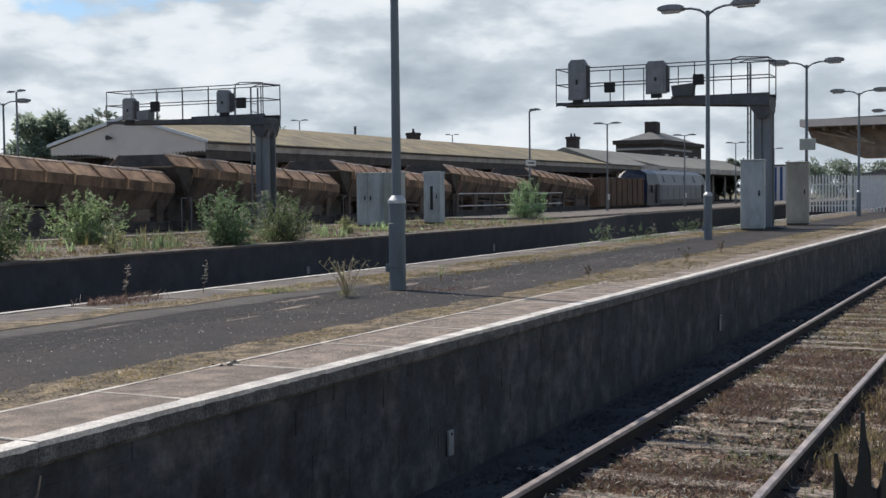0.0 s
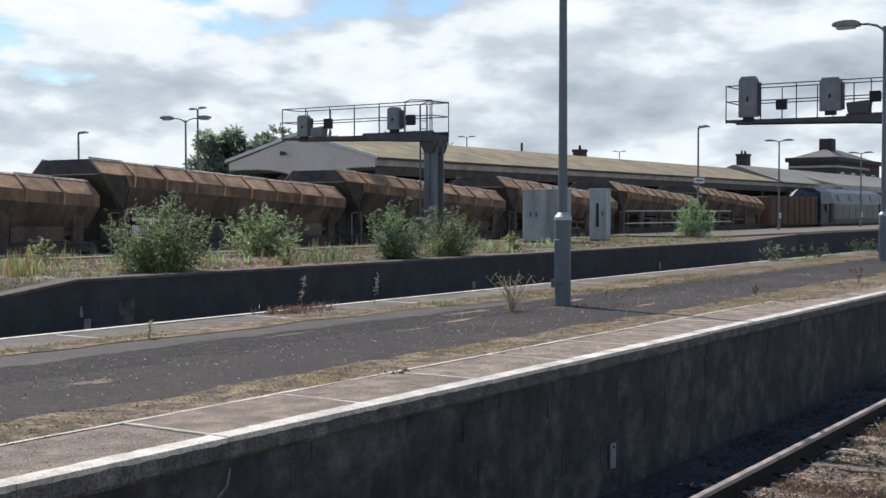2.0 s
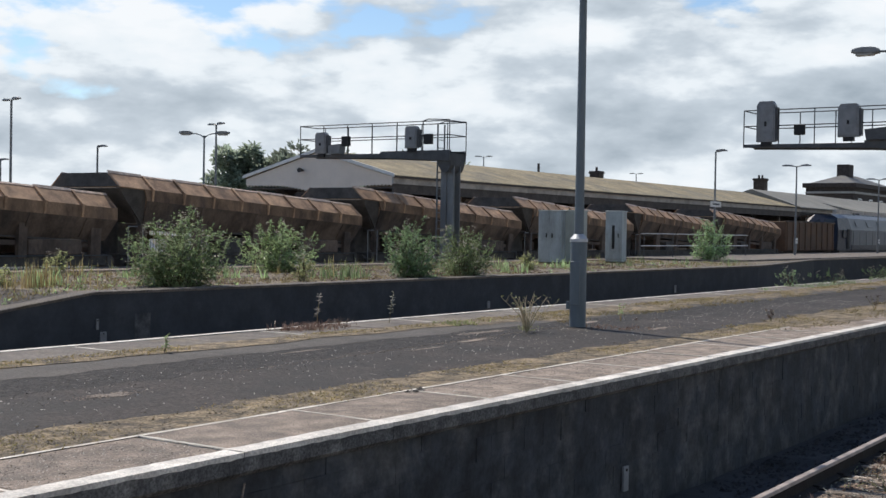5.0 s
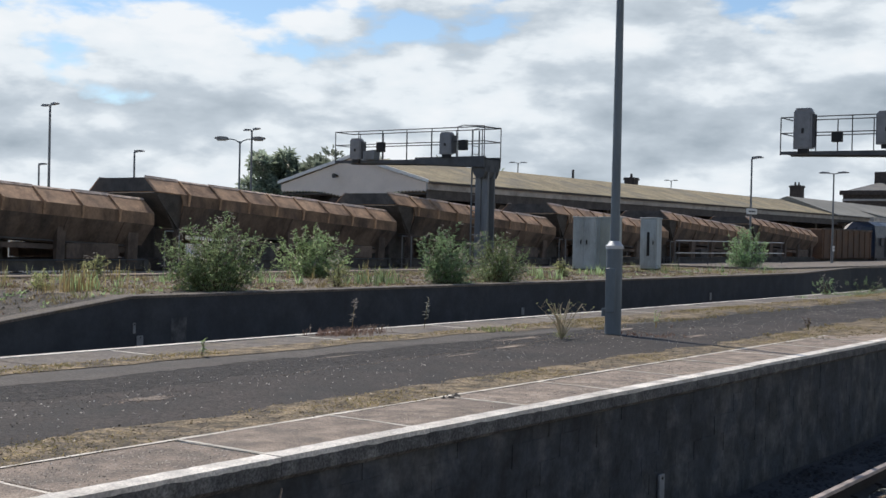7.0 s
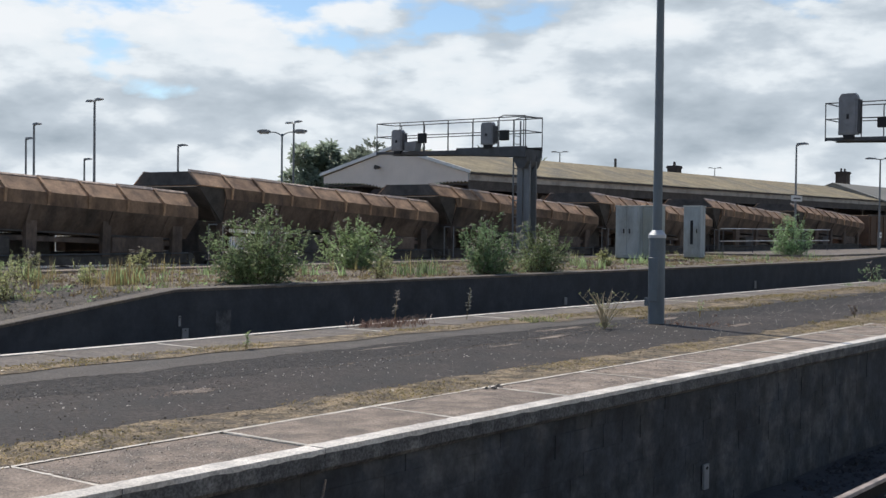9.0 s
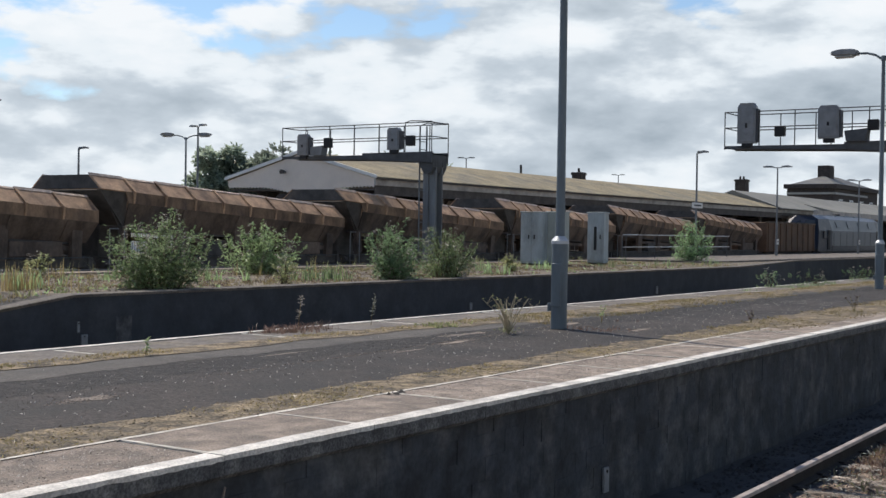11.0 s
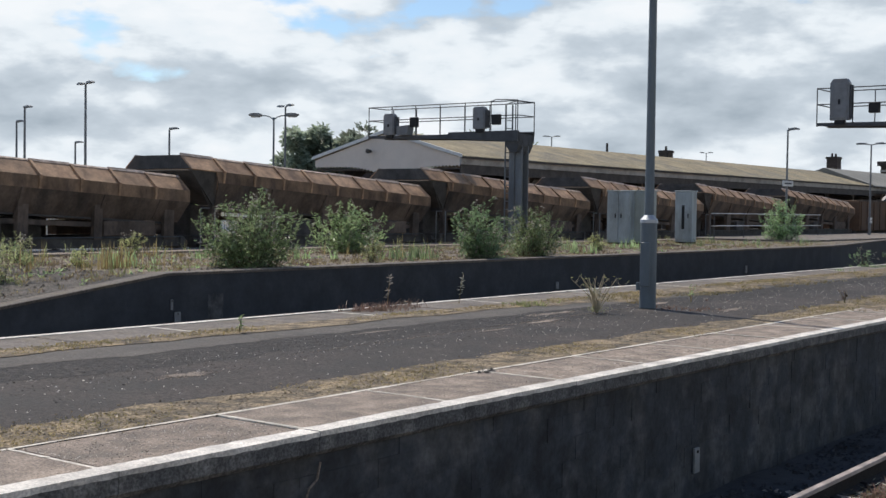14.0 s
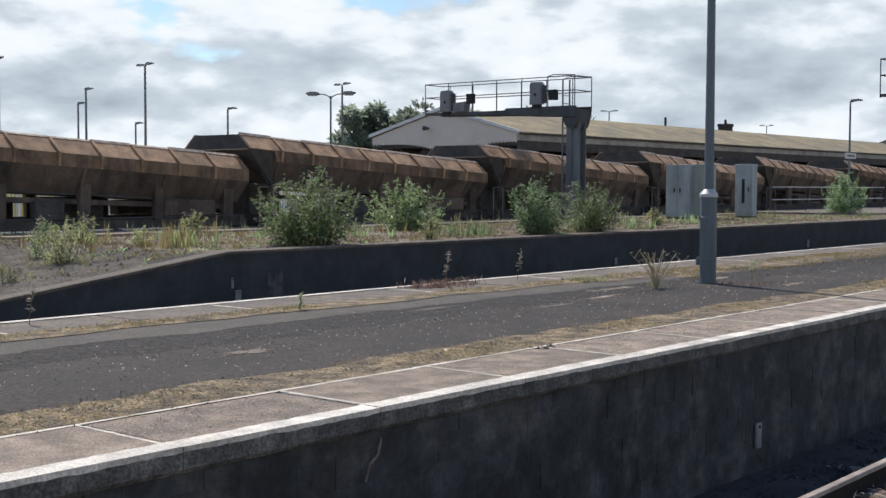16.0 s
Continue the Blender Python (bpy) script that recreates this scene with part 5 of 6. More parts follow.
    if seedy.v:
        scatter("seed_growth", "flower", "", "", seedy.v, seedy.f, "stuff", s)
    return s


shrub(-16.5, 15.85, 1.85, 1.12, 1, "leaf", "broad leafy green shrub growing on the platform edge", 64, 7600, size=0.07)
shrub(-20.4, 23.0, 2.0, 1.05, 2, "leaf", "loose grey-green shrub on the weedy platform", 42, 5200, size=0.085)
shrub(-16.4, 23.1, 1.4, 1.1, 3, "leaf_dark", "dense dark green shrub at the platform edge", 40, 4600, size=0.075)
shrub(-16.4, 25.2, 1.5, 1.0, 4, "leaf", "shrub with brown seed heads at the platform edge", 46, 4400, size=0.065)
shrub(-17.4, 26.6, 1.2, 0.8, 5, "leaf_lime", "low yellow-green weed clump", 26, 2200, size=0.07)
shrub(-19.6, 48.9, 1.8, 1.4, 6, "leaf_dark", "bright green shrub by the platform handrail", 40, 3600, size=0.10)
shrub(-16.35, 19.2, 0.45, 0.45, 7, "leaf_lime", "small pale green weed", 10, 420, size=0.06)
shrub(-17.9, 11.64, 0.85, 0.58, 8, "leaf_lime", "pale flowering weed on the platform ramp", 22, 900, size=0.055, z=0.74)
shrub(-18.9, 11.95, 0.6, 0.42, 16, "leaf", "low green weed on the platform ramp", 14, 420, size=0.05, z=0.77)
shrub(-19.9, 13.3, 0.7, 0.50, 17, "leaf_lime", "straggly flowering weed above the ramp", 14, 460, size=0.05)
shrub(-17.0, 10.1, 0.35, 0.25, 18, "leaf_lime", "small weed on the platform ramp", 8, 180, size=0.045, z=0.55)
shrub(-17.6, 30.5, 0.6, 0.42, 9, "leaf_lime", "pale flowering weed by the cabinets", 12, 600, size=0.07)
shrub(-21.6, 17.3, 0.5, 0.5, 10, "leaf_lime", "leafy weed at the back of the platform", 8, 320, size=0.08)
shrub(-21.6, 13.9, 1.2, 0.38, 11, "leaf", "weeds at the back edge of the platform", 18, 560, size=0.06, z=0.93)
shrub(-18.4, 13.6, 0.35, 0.3, 12, "leaf_lime", "low leafy weed on the gravel", 8, 260, size=0.07)
shrub(-8.75, 26.3, 0.5, 0.34, 13, "leaf_dark", "straggly weed at the back platform edge", 10, 150, size=0.04)
shrub(-8.6, 28.5, 0.9, 0.30, 14, "leaf_dark", "straggly weed at the back platform edge", 12, 200, size=0.04)
shrub(-8.7, 33.5, 1.0, 0.28, 15, "leaf_dark", "weeds beside the tall cabinet", 12, 220, size=0.05)


def stalk(x, y, h, seed, mat, label, twigs=1, spread=0.05):
    random.seed(seed)
    s = thing("weed_stalk", label, "weed", (x, y, ZP), "weeds on the platform")
    wood, lv = Leaves(), Leaves()
    for i in range(twigs):
        a = random.random() * 6.28
        d = Vector((math.cos(a), math.sin(a), 0)) * spread * random.uniform(0.4, 1.0)
        pts = [d * (k / 4) ** 1.3 + Vector((0, 0, h * random.uniform(0.9, 1.02) * k / 4)) for k in range(5)]
        wood.stem([tuple(p) for p in pts], 0.005, 0.002)
        for j in range(26 if twigs == 1 else 14):
            u = random.uniform(0.3, 1.0)
            k = min(int(u * 4), 3)
            p = pts[k].lerp(pts[k + 1], u * 4 - k)
            lv.leaf(p, (random.gauss(0, 1), random.gauss(0, 1), random.uniform(-0.2, 0.8)), 0.05 if twigs == 1 else 0.035, 0.016)
    scatter("stem", "straw", "", "", wood.v, wood.f, "stuff", s)
    scatter("leaves", mat, "", "", lv.v, lv.f, "stuff", s)
    return s


def twig_plant(x, y, h, seed, label):
    """Bare straw twigs that fork and lean outwards, with a few leaves at the tips."""
    random.seed(seed)
    s = thing("twiggy_weed", label, "weed", (x, y, ZP), "weeds on the platform")
    wood, lv = Leaves(), Leaves()
    for i in range(18):
        a = random.random() * 6.28
        reach = random.uniform(0.08, 0.36)
        top = Vector((reach * math.cos(a), reach * math.sin(a), h * random.uniform(0.45, 1.05)))
        mid = Vector((top.x * 0.35, top.y * 0.35, top.z * 0.5)) + Vector((random.gauss(0, 0.012), random.gauss(0, 0.012), 0))
        wood.stem([(0, 0, -0.01), tuple(mid), tuple(top)], 0.008, 0.0035)
        for j in range(3):
            p = mid.lerp(top, random.uniform(0.1, 0.8))
            q = p + Vector((random.gauss(0, 0.05), random.gauss(0, 0.05), random.uniform(0.02, 0.09)))
            wood.stem([tuple(p), tuple(q)], 0.0035, 0.002)
            if random.random() < 0.5:
                lv.leaf(q, (random.gauss(0, 1), random.gauss(0, 1), 0.6), 0.035, 0.016)
        for j in range(1):
            lv.leaf(top + Vector((random.gauss(0, 0.01), random.gauss(0, 0.01), random.uniform(-0.03, 0.01))), (random.gauss(0, 1), random.gauss(0, 1), 0.5), 0.04, 0.018)
    for j in range(60):
        a, r = random.random() * 6.28, abs(random.gauss(0, 0.08))
        lv.leaf((r * math.cos(a), r * math.sin(a), random.uniform(0.005, 0.06)), (random.gauss(0, 1), random.gauss(0, 1), 0.3), 0.04, 0.014)
    scatter("twig_growth", "dry_twig", "", "", wood.v, wood.f, "stuff", s)
    scatter("leaf_growth", "leaf_lime", "", "", lv.v, lv.f, "stuff", s)
    return s


stalk(-8.55, 11.55, 0.36, 1, "silver", "thin flowering weed stalk at the platform edge")
stalk(-8.72, 10.45, 0.36, 2, "flower", "thin dry weed stalk at the platform edge")
stalk(-8.6, 5.25, 0.30, 3, "flower", "thin dry weed stalk at the platform edge")
stalk(-7.85, 7.4, 0.14, 4, "leaf", "tiny weed on the asphalt")
twig_plant(-6.75, 11.6, 0.40, 5, "twiggy straw-coloured plant on the asphalt")
stalk(-6.75, 13.9, 0.22, 6, "leaf", "tiny weed behind the lamp post", 2, 0.08)
stalk(-5.3, 15.2, 0.16, 7, "red_weed", "tiny dry weed on the platform", 3, 0.1)
stalk(-4.95, 18.7, 0.22, 8, "red_weed", "tiny dry weed on the platform edge", 4, 0.15)
stalk(-5.2, 22.0, 0.20, 9, "red_weed", "tiny dry weed on the platform edge", 4, 0.15)


def patch(name, mat, label, category, count, area, height, width, seed, lean=0.5, zf=None, bare=0.05):
    random.seed(seed)
    g = Leaves()
    x0, x1, y0, y1 = area
    made = 0
    while made < count:
        x, y = random.uniform(x0, x1), random.uniform(y0, y1)
        if noise.noise((x * 0.9, y * 0.9, seed * 3.7)) + random.uniform(-0.25, 0.25) < bare:
            continue
        z = zf(x, y) if zf else ZP
        for i in range(5):
            h = height * random.uniform(0.3, 1.1)
            g.blade((x + random.gauss(0, 0.04), y + random.gauss(0, 0.04), z - 0.01), h, (random.gauss(0, lean * h), random.gauss(0, lean * h), 0), width)
        made += 1
    return scatter(name, mat, label, category, g.v, g.f)


far_z = lambda x, y: ramp_z(y)
patch("dry_grass", "straw", "dry straw-coloured grass on the weedy platform", "grass", 2900, (-22.2, -16.1, 11, 46), 0.085, 0.012, 1, 0.6, far_z, -0.02)
patch("green_grass", "leaf_lime", "green grass tufts on the weedy platform", "grass", 420, (-24.0, -16.2, 8, 48), 0.15, 0.016, 2, 0.5, far_z, 0.26)
patch("low_leaves", "leaf", "low leafy weeds on the weedy platform", "weeds", 260, (-23.0, -16.0, 8, 44), 0.07, 0.04, 22, 1.2, far_z, 0.18)
patch("edge_grass", "leaf_lime", "taller weeds along the back of the platform", "grass", 110, (-23.4, -21.4, 8, 46), 0.30, 0.016, 3, 0.22, far_z, 0.2)
patch("red_grass", "red_weed", "low reddish weeds on the weedy platform", "weeds", 1700, (-22.0, -16.0, 8, 40), 0.07, 0.014, 4, 0.7, far_z)
patch("tall_stems", "straw", "tall dry plantain stems by the ramp", "weeds", 26, (-18.6, -17.4, 12.6, 14.2), 0.50, 0.016, 5, 0.12, far_z)
patch("moss_tufts", "straw", "dry moss and grass along the front slabs", "moss", 5200, (-5.30, -4.88, 1.5, 34), 0.022, 0.012, 6, 0.9)
patch("moss_tufts", "straw", "dry moss and grass along the back slabs", "moss", 3000, (-8.2, -7.85, 3, 34), 0.03, 0.014, 7, 0.9)
patch("red_plants", "red_weed", "reddish dry plants at the back platform edge", "weeds", 95, (-8.75, -8.0, 9.7, 10.9), 0.10, 0.009, 8, 0.7)
patch("straw_tufts", "straw", "dry straw tufts over the front slabs", "grass", 1500, (-5.5, -4.45, 14, 46), 0.04, 0.012, 41, 0.9)
patch("straw_tufts", "straw", "dry straw tufts along the back of the asphalt", "grass", 1100, (-8.1, -7.1, 13, 46), 0.05, 0.012, 42, 0.9)
patch("red_litter", "red_weed", "reddish dry twigs on the asphalt", "weeds", 26, (-6.7, -5.9, 12.6, 14.4), 0.05, 0.012, 43, 1.2)
patch("dry_sticks", "straw", "bare dry plantain sticks standing on the weedy platform", "weeds", 34, (-23.0, -17.0, 10, 27), 0.46, 0.018, 71, 0.05, far_z, 0.0)
for seed, area in enumerate(((-17.6, -16.2, 20.2, 22.2), (-18.6, -16.4, 27.6, 34.0), (-20.5, -17.5, 13.6, 15.2), (-20.0, -17.5, 17.5, 20.5), (-22.5, -17.0, 36.0, 47.0))):
    patch("upright_weeds", "leaf", "clump of upright pale green weeds on the platform", "weeds", 26, area, 0.34, 0.03, 50 + seed, 0.3, far_z, 0.12)
patch("low_weeds", "leaf_lime", "low green weeds at the back platform edge", "weeds", 40, (-8.3, -7.7, 11.7, 12.5), 0.06, 0.02, 9, 0.8)
patch("edge_weeds", "leaf", "low weeds along the back platform edge", "weeds", 160, (-8.9, -8.2, 24, 46), 0.09, 0.018, 10, 0.5)
low_z = lambda x, y: -0.165
patch("track_weeds", "red_weed", "red-brown dry weeds between the rails", "weeds", 4300, (-3.2, -1.95, 5, 34), 0.085, 0.014, 11, 0.9, low_z, 0.08)
patch("track_weeds", "leaf_lime", "small green weeds between the rails", "weeds", 420, (-3.15, -1.95, 5, 30), 0.08, 0.014, 61, 0.8, low_z, 0.2)
patch("verge_weeds", "leaf_lime", "green weeds in the grass beside the track", "weeds", 420, (-1.7, 0.6, 5, 26), 0.12, 0.014, 62, 0.7, low_z, 0.15)
patch("track_weeds", "straw", "straw-coloured weeds between the rails", "weeds", 3800, (-3.3, -1.95, 5, 36), 0.05, 0.012, 12, 1.2, low_z)
patch("verge_weeds", "straw", "dry yellow grass beside the track", "grass", 2600, (-1.75, 0.9, 5, 26), 0.16, 0.012, 13, 0.6, low_z)
patch("verge_weeds", "red_weed", "red-brown weeds beside the near rail", "weeds", 900, (-1.78, -1.0, 5, 24), 0.14, 0.014, 14, 0.6, low_z)
patch("rail_weeds", "leaf", "grey-green weeds along the shaded rail", "weeds", 160, (-3.75, -3.2, 6, 26), 0.05, 0.012, 15, 0.7, low_z)

random.seed(31)
st = Leaves()
for i in range(9000):
    y = 4.5 + 30 * random.random() ** 1.6
    st.stone((random.uniform(-3.1, -0.6), y, -0.175 + random.uniform(-0.01, 0.025)), random.uniform(0.018, 0.045))
# Stones coloured dark to carry the shade of the wall and the rail.
shade_stones = Leaves()
for i in range(6500):
    y = 4.0 + 30 * random.random() ** 1.6
    shade_stones.stone((random.uniform(-4.05, -3.5) if i % 2 else random.triangular(-3.5, -2.98, -3.25), y, (-0.125 if i % 2 else -0.17) + random.uniform(-0.01, 0.01)), random.uniform(0.015, 0.035))
scatter("cinder", "ballast_shade", "dark stones by the wall and rail with shade in their colour", "cinders", shade_stones.v, shade_stones.f)
litter = Leaves()
for i in range(5200):
    y = 4.5 + 24 * random.random() ** 1.5
    litter.leaf((random.uniform(-3.12, -1.9), y, -0.145 + random.uniform(-0.01, 0.03)), (random.gauss(0, 1), random.gauss(0, 1), random.gauss(0, 0.35)), random.uniform(0.015, 0.07), random.uniform(0.008, 0.022))
pale = Leaves()
for i in range(2700):
    y = 4.5 + 24 * random.random() ** 1.5
    pale.leaf((random.uniform(-3.27, -1.9), y, -0.13 + random.uniform(-0.01, 0.04)), (random.gauss(0, 1), random.gauss(0, 1), random.gauss(0, 0.5)), random.uniform(0.02, 0.08), random.uniform(0.008, 0.018))
scatter("bleached_litter", "silver", "bleached leaves and twigs between the rails", "litter", pale.v, pale.f)
scatter("dry_litter", "flower", "pale dry leaf and splinter litter between the rails", "litter", litter.v, litter.f)
scatter("ballast_stones", "ballast", "loose grey-brown ballast stones on the track bed", "ballast", st.v, st.f)
st = Leaves()
for i in range(2600):
    st.stone((random.uniform(-23.5, -16.0), random.uniform(8, 30), 0), random.uniform(0.012, 0.04))
st.v = [(x, y, z + ramp_z(y) - 0.005) for x, y, z in st.v]
scatter("platform_gravel", "ramp_soil", "loose gravel on the weedy platform", "gravel", st.v, st.f)
st = Leaves()
for i in range(1500):
    st.stone((-6.4 + random.gauss(0, 0.75), random.uniform(2.5, 22), ZP - 0.004), random.uniform(0.003, 0.009))
rough = Leaves()
for i in range(5500):
    y = 2.2 + 20 * random.random() ** 1.5
    rough.stone((random.triangular(-7.35, -5.7, -6.95), y, ZP - 0.005), random.uniform(0.004, 0.010))
pale, dark = Leaves(), Leaves()
for i in range(5200):
    y = 2.2 + 16 * random.random() ** 1.6
    (pale if i % 2 else dark).stone((random.uniform(X_EDGE - 0.71, X_EDGE - 0.15), y, ZP - 0.001), random.uniform(0.002, 0.0055))
scatter("pale_grit", "joint", "fine pale grit on the coping slabs", "grit", pale.v, pale.f)
scatter("dark_grit", "asphalt", "fine dark grit on the coping slabs", "grit", dark.v, dark.f)
clods = Leaves()
for i in range(2600):
    y = 2.2 + 22 * random.random() ** 1.5
    clods.stone((random.triangular(-5.5, -4.8, -5.1), y, ZP + 0.001), random.uniform(0.004, 0.012))
scatter("moss_clods", "moss", "crumbly dry moss clods along the slabs", "moss", clods.v, clods.f)
scatter("loose_chippings", "asphalt_pale", "loose grey chippings on the fretted asphalt", "chippings", rough.v, rough.f)
scatter("stone_chips", "joint", "pale stone chips scattered on the asphalt", "stone chips", st.v, st.f)
random.seed(33)
st = Leaves()
for cx, cy, rx, ry, n in ((-6.15, 5.3, 0.05, 0.16, 200), (-6.6, 10.4, 0.12, 0.3, 200), (-7.05, 11.2, 0.12, 0.4, 220), (-5.9, 13.2, 0.1, 0.25, 120), (-6.9, 13.5, 0.15, 0.5, 160)):
    for i in range(n):
        st.stone((cx + random.gauss(0, rx), cy + random.gauss(0, ry), ZP - 0.005), random.uniform(0.004, 0.011))
random.seed(35)
for cx, cy, rx, ry in ((-6.15, 5.3, 0.09, 0.2), (-6.6, 10.4, 0.06, 0.35), (-7.05, 11.2, 0.08, 0.5), (-6.45, 9.3, 0.04, 0.3), (-5.9, 13.2, 0.06, 0.3), (-6.95, 13.4, 0.08, 0.45), (-7.1, 8.3, 0.03, 0.4)):
    b = B()
    ring = [b.verts.new((cx + rx * q * math.cos(a), cy + ry * q * math.sin(a), ZP - 0.001)) for a, q in ((k * 0.2618, random.uniform(0.35, 1.25)) for k in range(24))]
    mid = b.verts.new((cx, cy, ZP - 0.001))
    for u, v in zip(ring, ring[1:] + ring[:1]):
        b.faces.new((mid, u, v))
    part("worn_patch", b, "slab", plat, "pale worn spot")
crumbs = Leaves()
for i in range(16):
    crumbs.stone((-4.82 + random.gauss(0, 0.03), 6.75 + random.gauss(0, 0.09), ZP + 0.002), random.uniform(0.012, 0.028))
line = Leaves()
for i in range(520):
    y = random.uniform(6.6, 13.5)
    line.stone((-6.44 - 0.067 * (y - 6.6) + random.gauss(0, 0.014), y, ZP - 0.003), random.uniform(0.004, 0.010))
scatter("seam_grit", "slab", "pale grit along a seam of the asphalt", "grit", line.v, line.f)
scatter("mortar_crumbs", "asphalt_pale", "broken mortar crumbs on the coping joint", "rubble", crumbs.v, crumbs.f)
scatter("loose_grit", "slab", "pale loose grit in worn spots of the asphalt", "grit", st.v, st.f)


# ---- trees ----
def tree(x, y, h, w, seed, label, z=-0.3, count=6500, size=0.34):
    random.seed(seed)
    t = thing("tree", label, "tree", (x, y, z), "distant trees")
    wood, crown = Leaves(), Leaves()
    wood.stem([(0, 0, 0), (0.1, 0, h * 0.3), (0.0, 0.1, h * 0.6), (0.1, 0, h * 0.85)], h * 0.035, h * 0.008)
    clumps = []
    for i in range(26):
        a = random.random() * 6.28
        r = w * 0.5 * random.random() ** 0.5
        zz = h * random.uniform(0.34, 0.97)
        r *= 1.0 - 0.55 * abs(zz / h - 0.55) / 0.45
        c = Vector((r * math.cos(a), r * math.sin(a), zz))
        clumps.append((c, w * random.uniform(0.08, 0.17)))
        wood.stem([(0.05, 0.05, zz * 0.6), tuple(Vector((0, 0, zz * 0.6)).lerp(c, 0.6) + Vector((0, 0, 0.2))), tuple(c)], h * 0.012, h * 0.003)
    for i in range(count):
        c, r = random.choice(clumps)
        d = Vector((random.gauss(0, 1), random.gauss(0, 1), random.gauss(0, 0.8))).normalized()
        crown.leaf(c + d * r * random.uniform(0.6, 1.1), d + Vector((0, 0, 0.2)), size * random.uniform(0.6, 1.3), size * 0.7)
    scatter("trunk", "bark", "", "", wood.v, wood.f, "stuff", t)
    scatter("crown", "far_leaf", "", "", crown.v, crown.f, "stuff", t)
    return t


DT = "dark green deciduous tree behind the station roofs"
tree(-62.0, 65.5, 7.9, 5.5, 1, DT)
tree(-60.0, 69, 8.0, 6.5, 2, DT)
tree(-57.5, 71, 7.4, 6.5, 3, DT)
tree(-55.0, 75, 7.5, 6.5, 4, DT)
tree(-50.5, 76, 6.7, 6.0, 5, DT)
tree(-59.5, 66.5, 7.0, 6.0, 11, DT)
tree(-56.0, 68.0, 7.1, 6.0, 12, DT)
tree(-31.5, 190, 6.3, 7, 6, DT)
tree(-27, 200, 6.4, 10, 7, DT)
tree(-20, 205, 6.2, 11, 8, DT)
tree(-37, 165, 6.4, 4, 9, DT)
tree(-12, 205, 6.6, 12, 10, DT)

# ---- yard behind the train, and far buildings ----
solid("yard", box(B(), -110, -38.2, -60, 45, -0.34, 0.1), "asphalt_pale", "pale asphalt yard behind the railway", "yard", "structure")


def car(x, y, mat, label, van=False, rz=0.0):
    c = thing("parked_car", label, "car", (x, y, 0.1), "parked cars", rz=rz)
    if van:
        prof = [(-2.4, 0.35), (2.3, 0.35), (2.4, 0.9), (1.9, 1.15), (1.35, 2.0), (-2.3, 2.05), (-2.4, 1.9)]
    else:
        prof = [(-2.1, 0.3), (2.1, 0.3), (2.15, 0.75), (1.2, 0.95), (0.55, 1.42), (-0.9, 1.45), (-1.7, 1.0), (-2.12, 0.9)]
    b = prism(B(), prof, -0.85, 0.85, "x")
    bmesh.ops.bevel(b, geom=list(b.edges), offset=0.05, segments=2, affect="EDGES")
    part("body", b, mat, c, smooth=True)
    for s in (-1, 1):
        q = [(-1.2, 1.0), (1.0, 1.0), (0.5, 1.36), (-0.85, 1.38)] if not van else [(0.4, 1.2), (1.6, 1.2), (1.25, 1.85), (0.4, 1.85)]
        part("window", prism(B(), q, s * 0.84, s * 0.87, "x"), "glass", c)
        for yy in (-1.35, 1.35):
            wheel = part("wheel", tube(B(), (s * 0.7, yy, 0.31), (s * 0.88, yy, 0.31), 0.31, n=16), "rubber", c, smooth=True)
            part("hub", tube(B(), (s * 0.88, yy, 0.31), (s * 0.89, yy, 0.31), 0.19, n=12), "lamp_far", wheel)
    return c


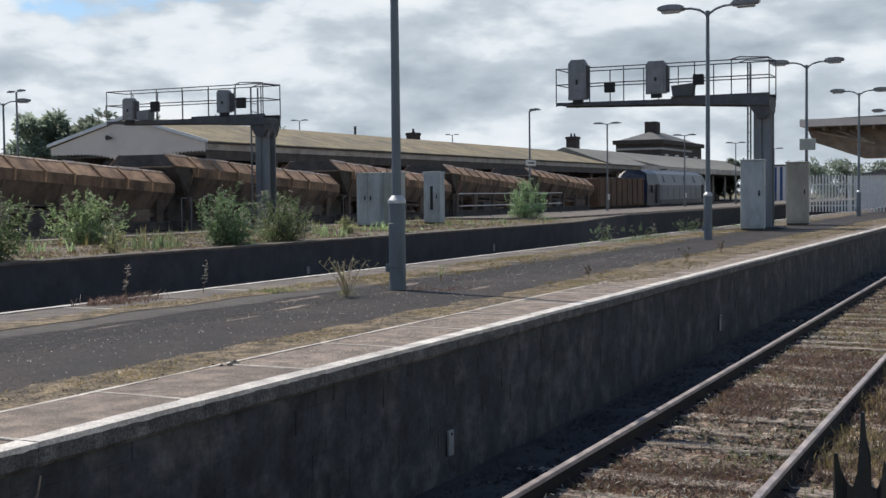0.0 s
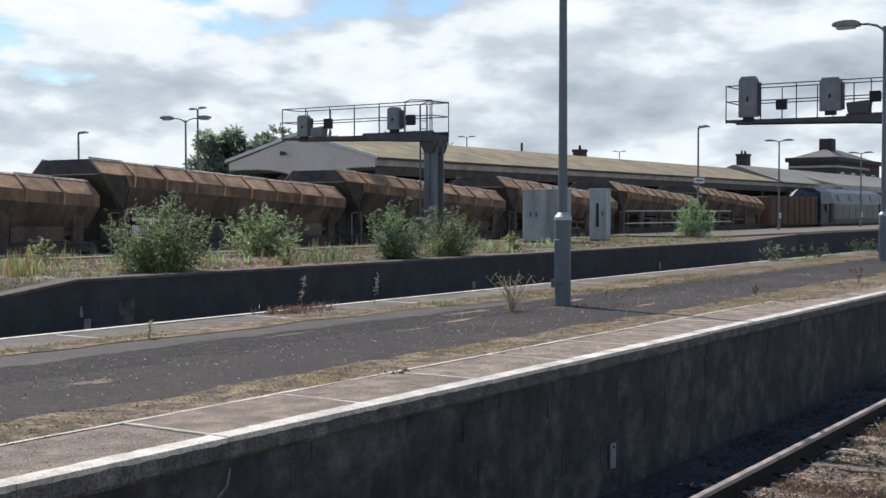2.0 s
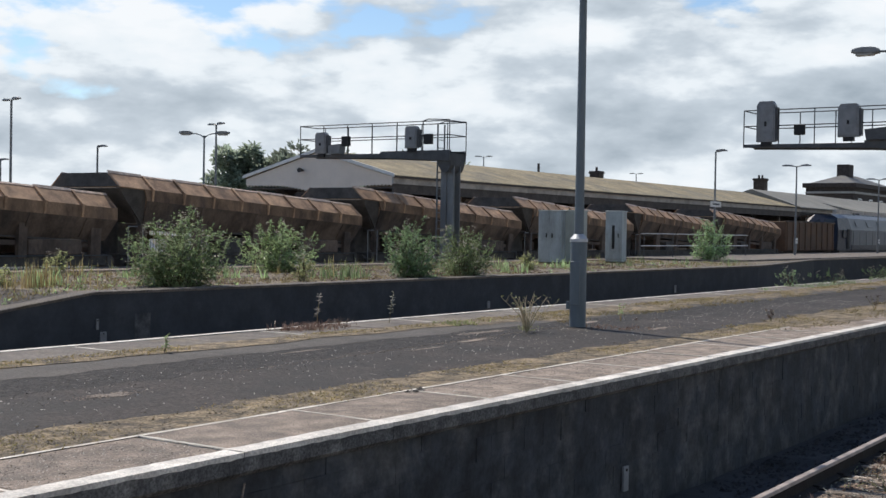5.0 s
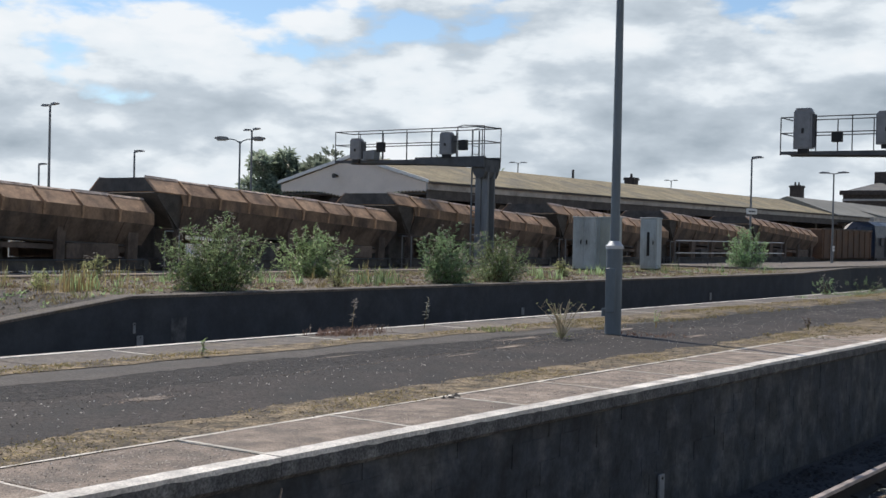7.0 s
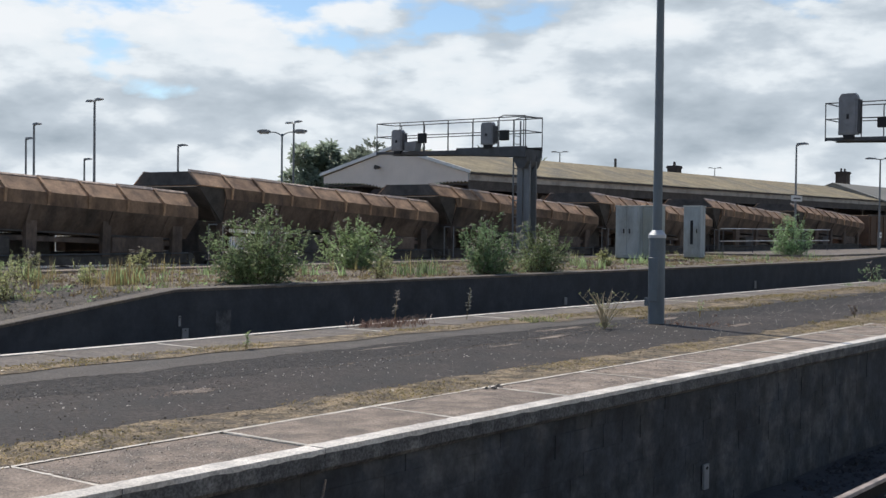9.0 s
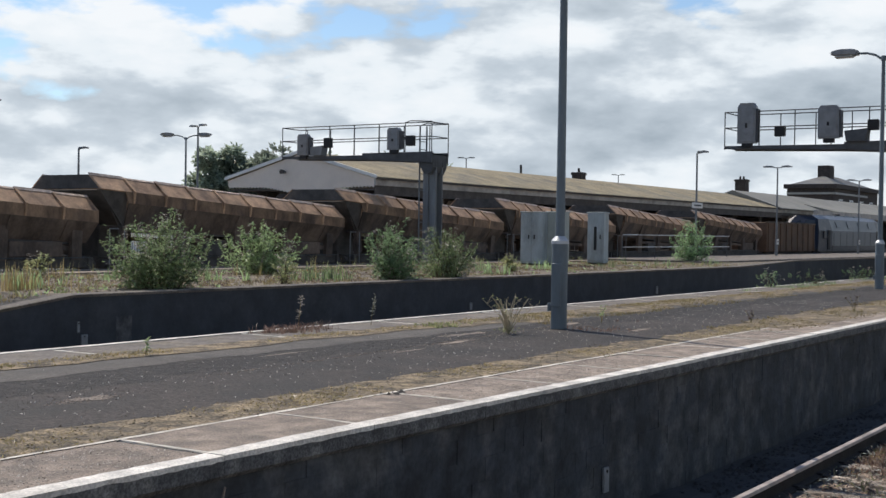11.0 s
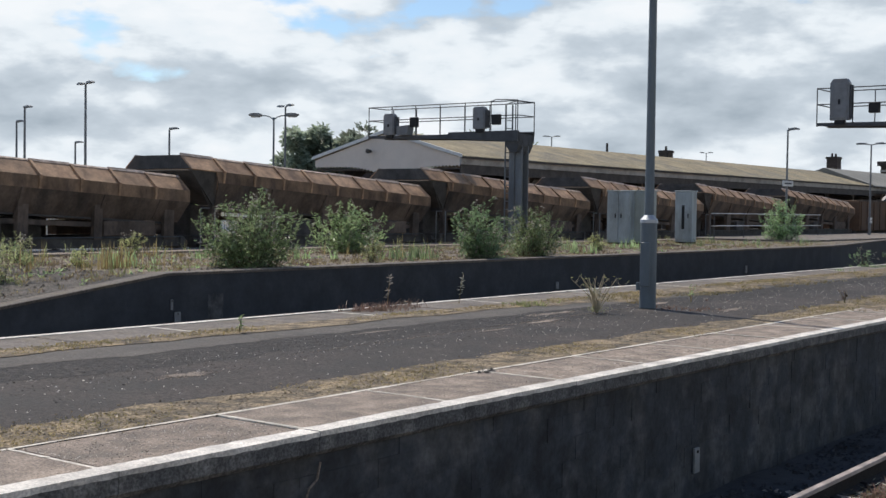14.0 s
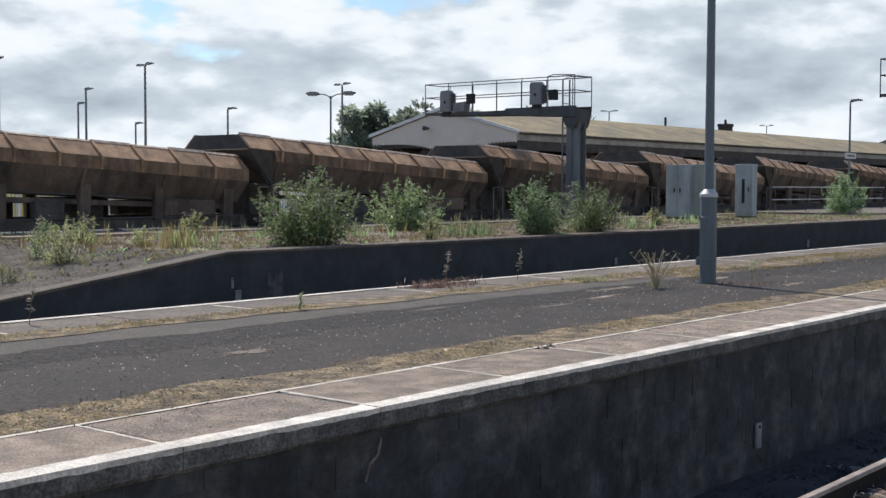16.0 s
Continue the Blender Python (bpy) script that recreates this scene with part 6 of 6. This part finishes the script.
car(-42.0, 26.0, "yellow", "yellow van parked in the yard behind the fence", True, 15)
car(-42.5, 32.5, "car_white", "white car parked in the yard behind the fence", False, 80)
car(-42.5, 37.5, "car_dark", "dark car parked in the yard behind the fence", False, 80)
bb = thing("panelled_building", "pale building with blue and white upright panels", "building", (-31.0, 152, 0))
part("wall", box(B(), 0.0, 4.2, 0, 8, -0.3, 5.0), "white", bb)
for i in range(6):
    part("panel", box(B(), 0.1 + 0.7 * i, 0.42 + 0.7 * i, -0.05, 0.0, 0.5, 4.9), "blue_panel", bb, "blue upright panel" if i == 0 else "")
part("roof", box(B(), -0.2, 4.4, -0.2, 8.2, 5.0, 5.2), "slate", bb)
mb = thing("shed", "low white shed beyond the fence", "shed", (-13.5, 125, 0))
part("wall", box(B(), -2.5, 2.5, 0, 5, 0, 3.4), "white", mb)
part("roof", prism(B(), [(-2.7, 3.4), (2.7, 3.4), (0, 4.0)], -0.2, 5.2), "slate", mb)

# ---- stone wall of the near platform ----
random.seed(12)
BLOCKS = []
H = 0.153
for L in (0.17, 0.25, 0.34, 0.45):
    for v in range(2):
        b = box(B(), -0.06, 0.0, 0.0, L, 0.0, H, 0.0012)
        for vt in b.verts:
            if vt.co.x > -0.02:
                vt.co.x += random.uniform(-0.003, 0.002)
        BLOCKS.append((L, finish("stone_block", b, "stone")))
rest_v, rest_f = [], []
count = 0
for c in range(7, -1, -1):
    y = 2.6 + 0.11 * (c % 3)
    z = -0.33 + H * c
    while y < 60:
        L, me = random.choice(BLOCKS)
        m = pose(X_EDGE - 0.038 + random.uniform(-0.003, 0.002), y, z)
        if y < 14 and count < 300 and c > 0:
            put_piece("stone_block", me, plat, m)
            count += 1
        else:
            i = len(rest_v)
            rest_v += [tuple(m @ v.co) for v in me.vertices]
            rest_f += [tuple(i + k for k in p.vertices) for p in me.polygons]
        y += L
scatter("stone_courses", "stone", "", "", rest_v, rest_f, "stuff", plat)
part("wall_backing", box(B(), X_EDGE - 0.16, X_EDGE - 0.052, 0.5, 60, -0.34, ZP - 0.10), "stone", plat)
part("wall_far", box(B(), X_EDGE - 0.16, X_EDGE - 0.04, 59, Y1, -0.34, ZP - 0.13), "stone", plat)
b = B()
pts = [(0, 4.27, 0.60), (0, 4.30, 0.68), (0, 4.36, 0.72), (0, 4.38, 0.80)]
for p, q in zip(pts, pts[1:]):
    tube(b, (X_EDGE - 0.015, p[1], p[2]), (X_EDGE - 0.012, q[1], q[2]), 0.007, 0.005, n=6)
solid("dry_root", b, "slab", "pale dry root hanging on the platform wall", "root")
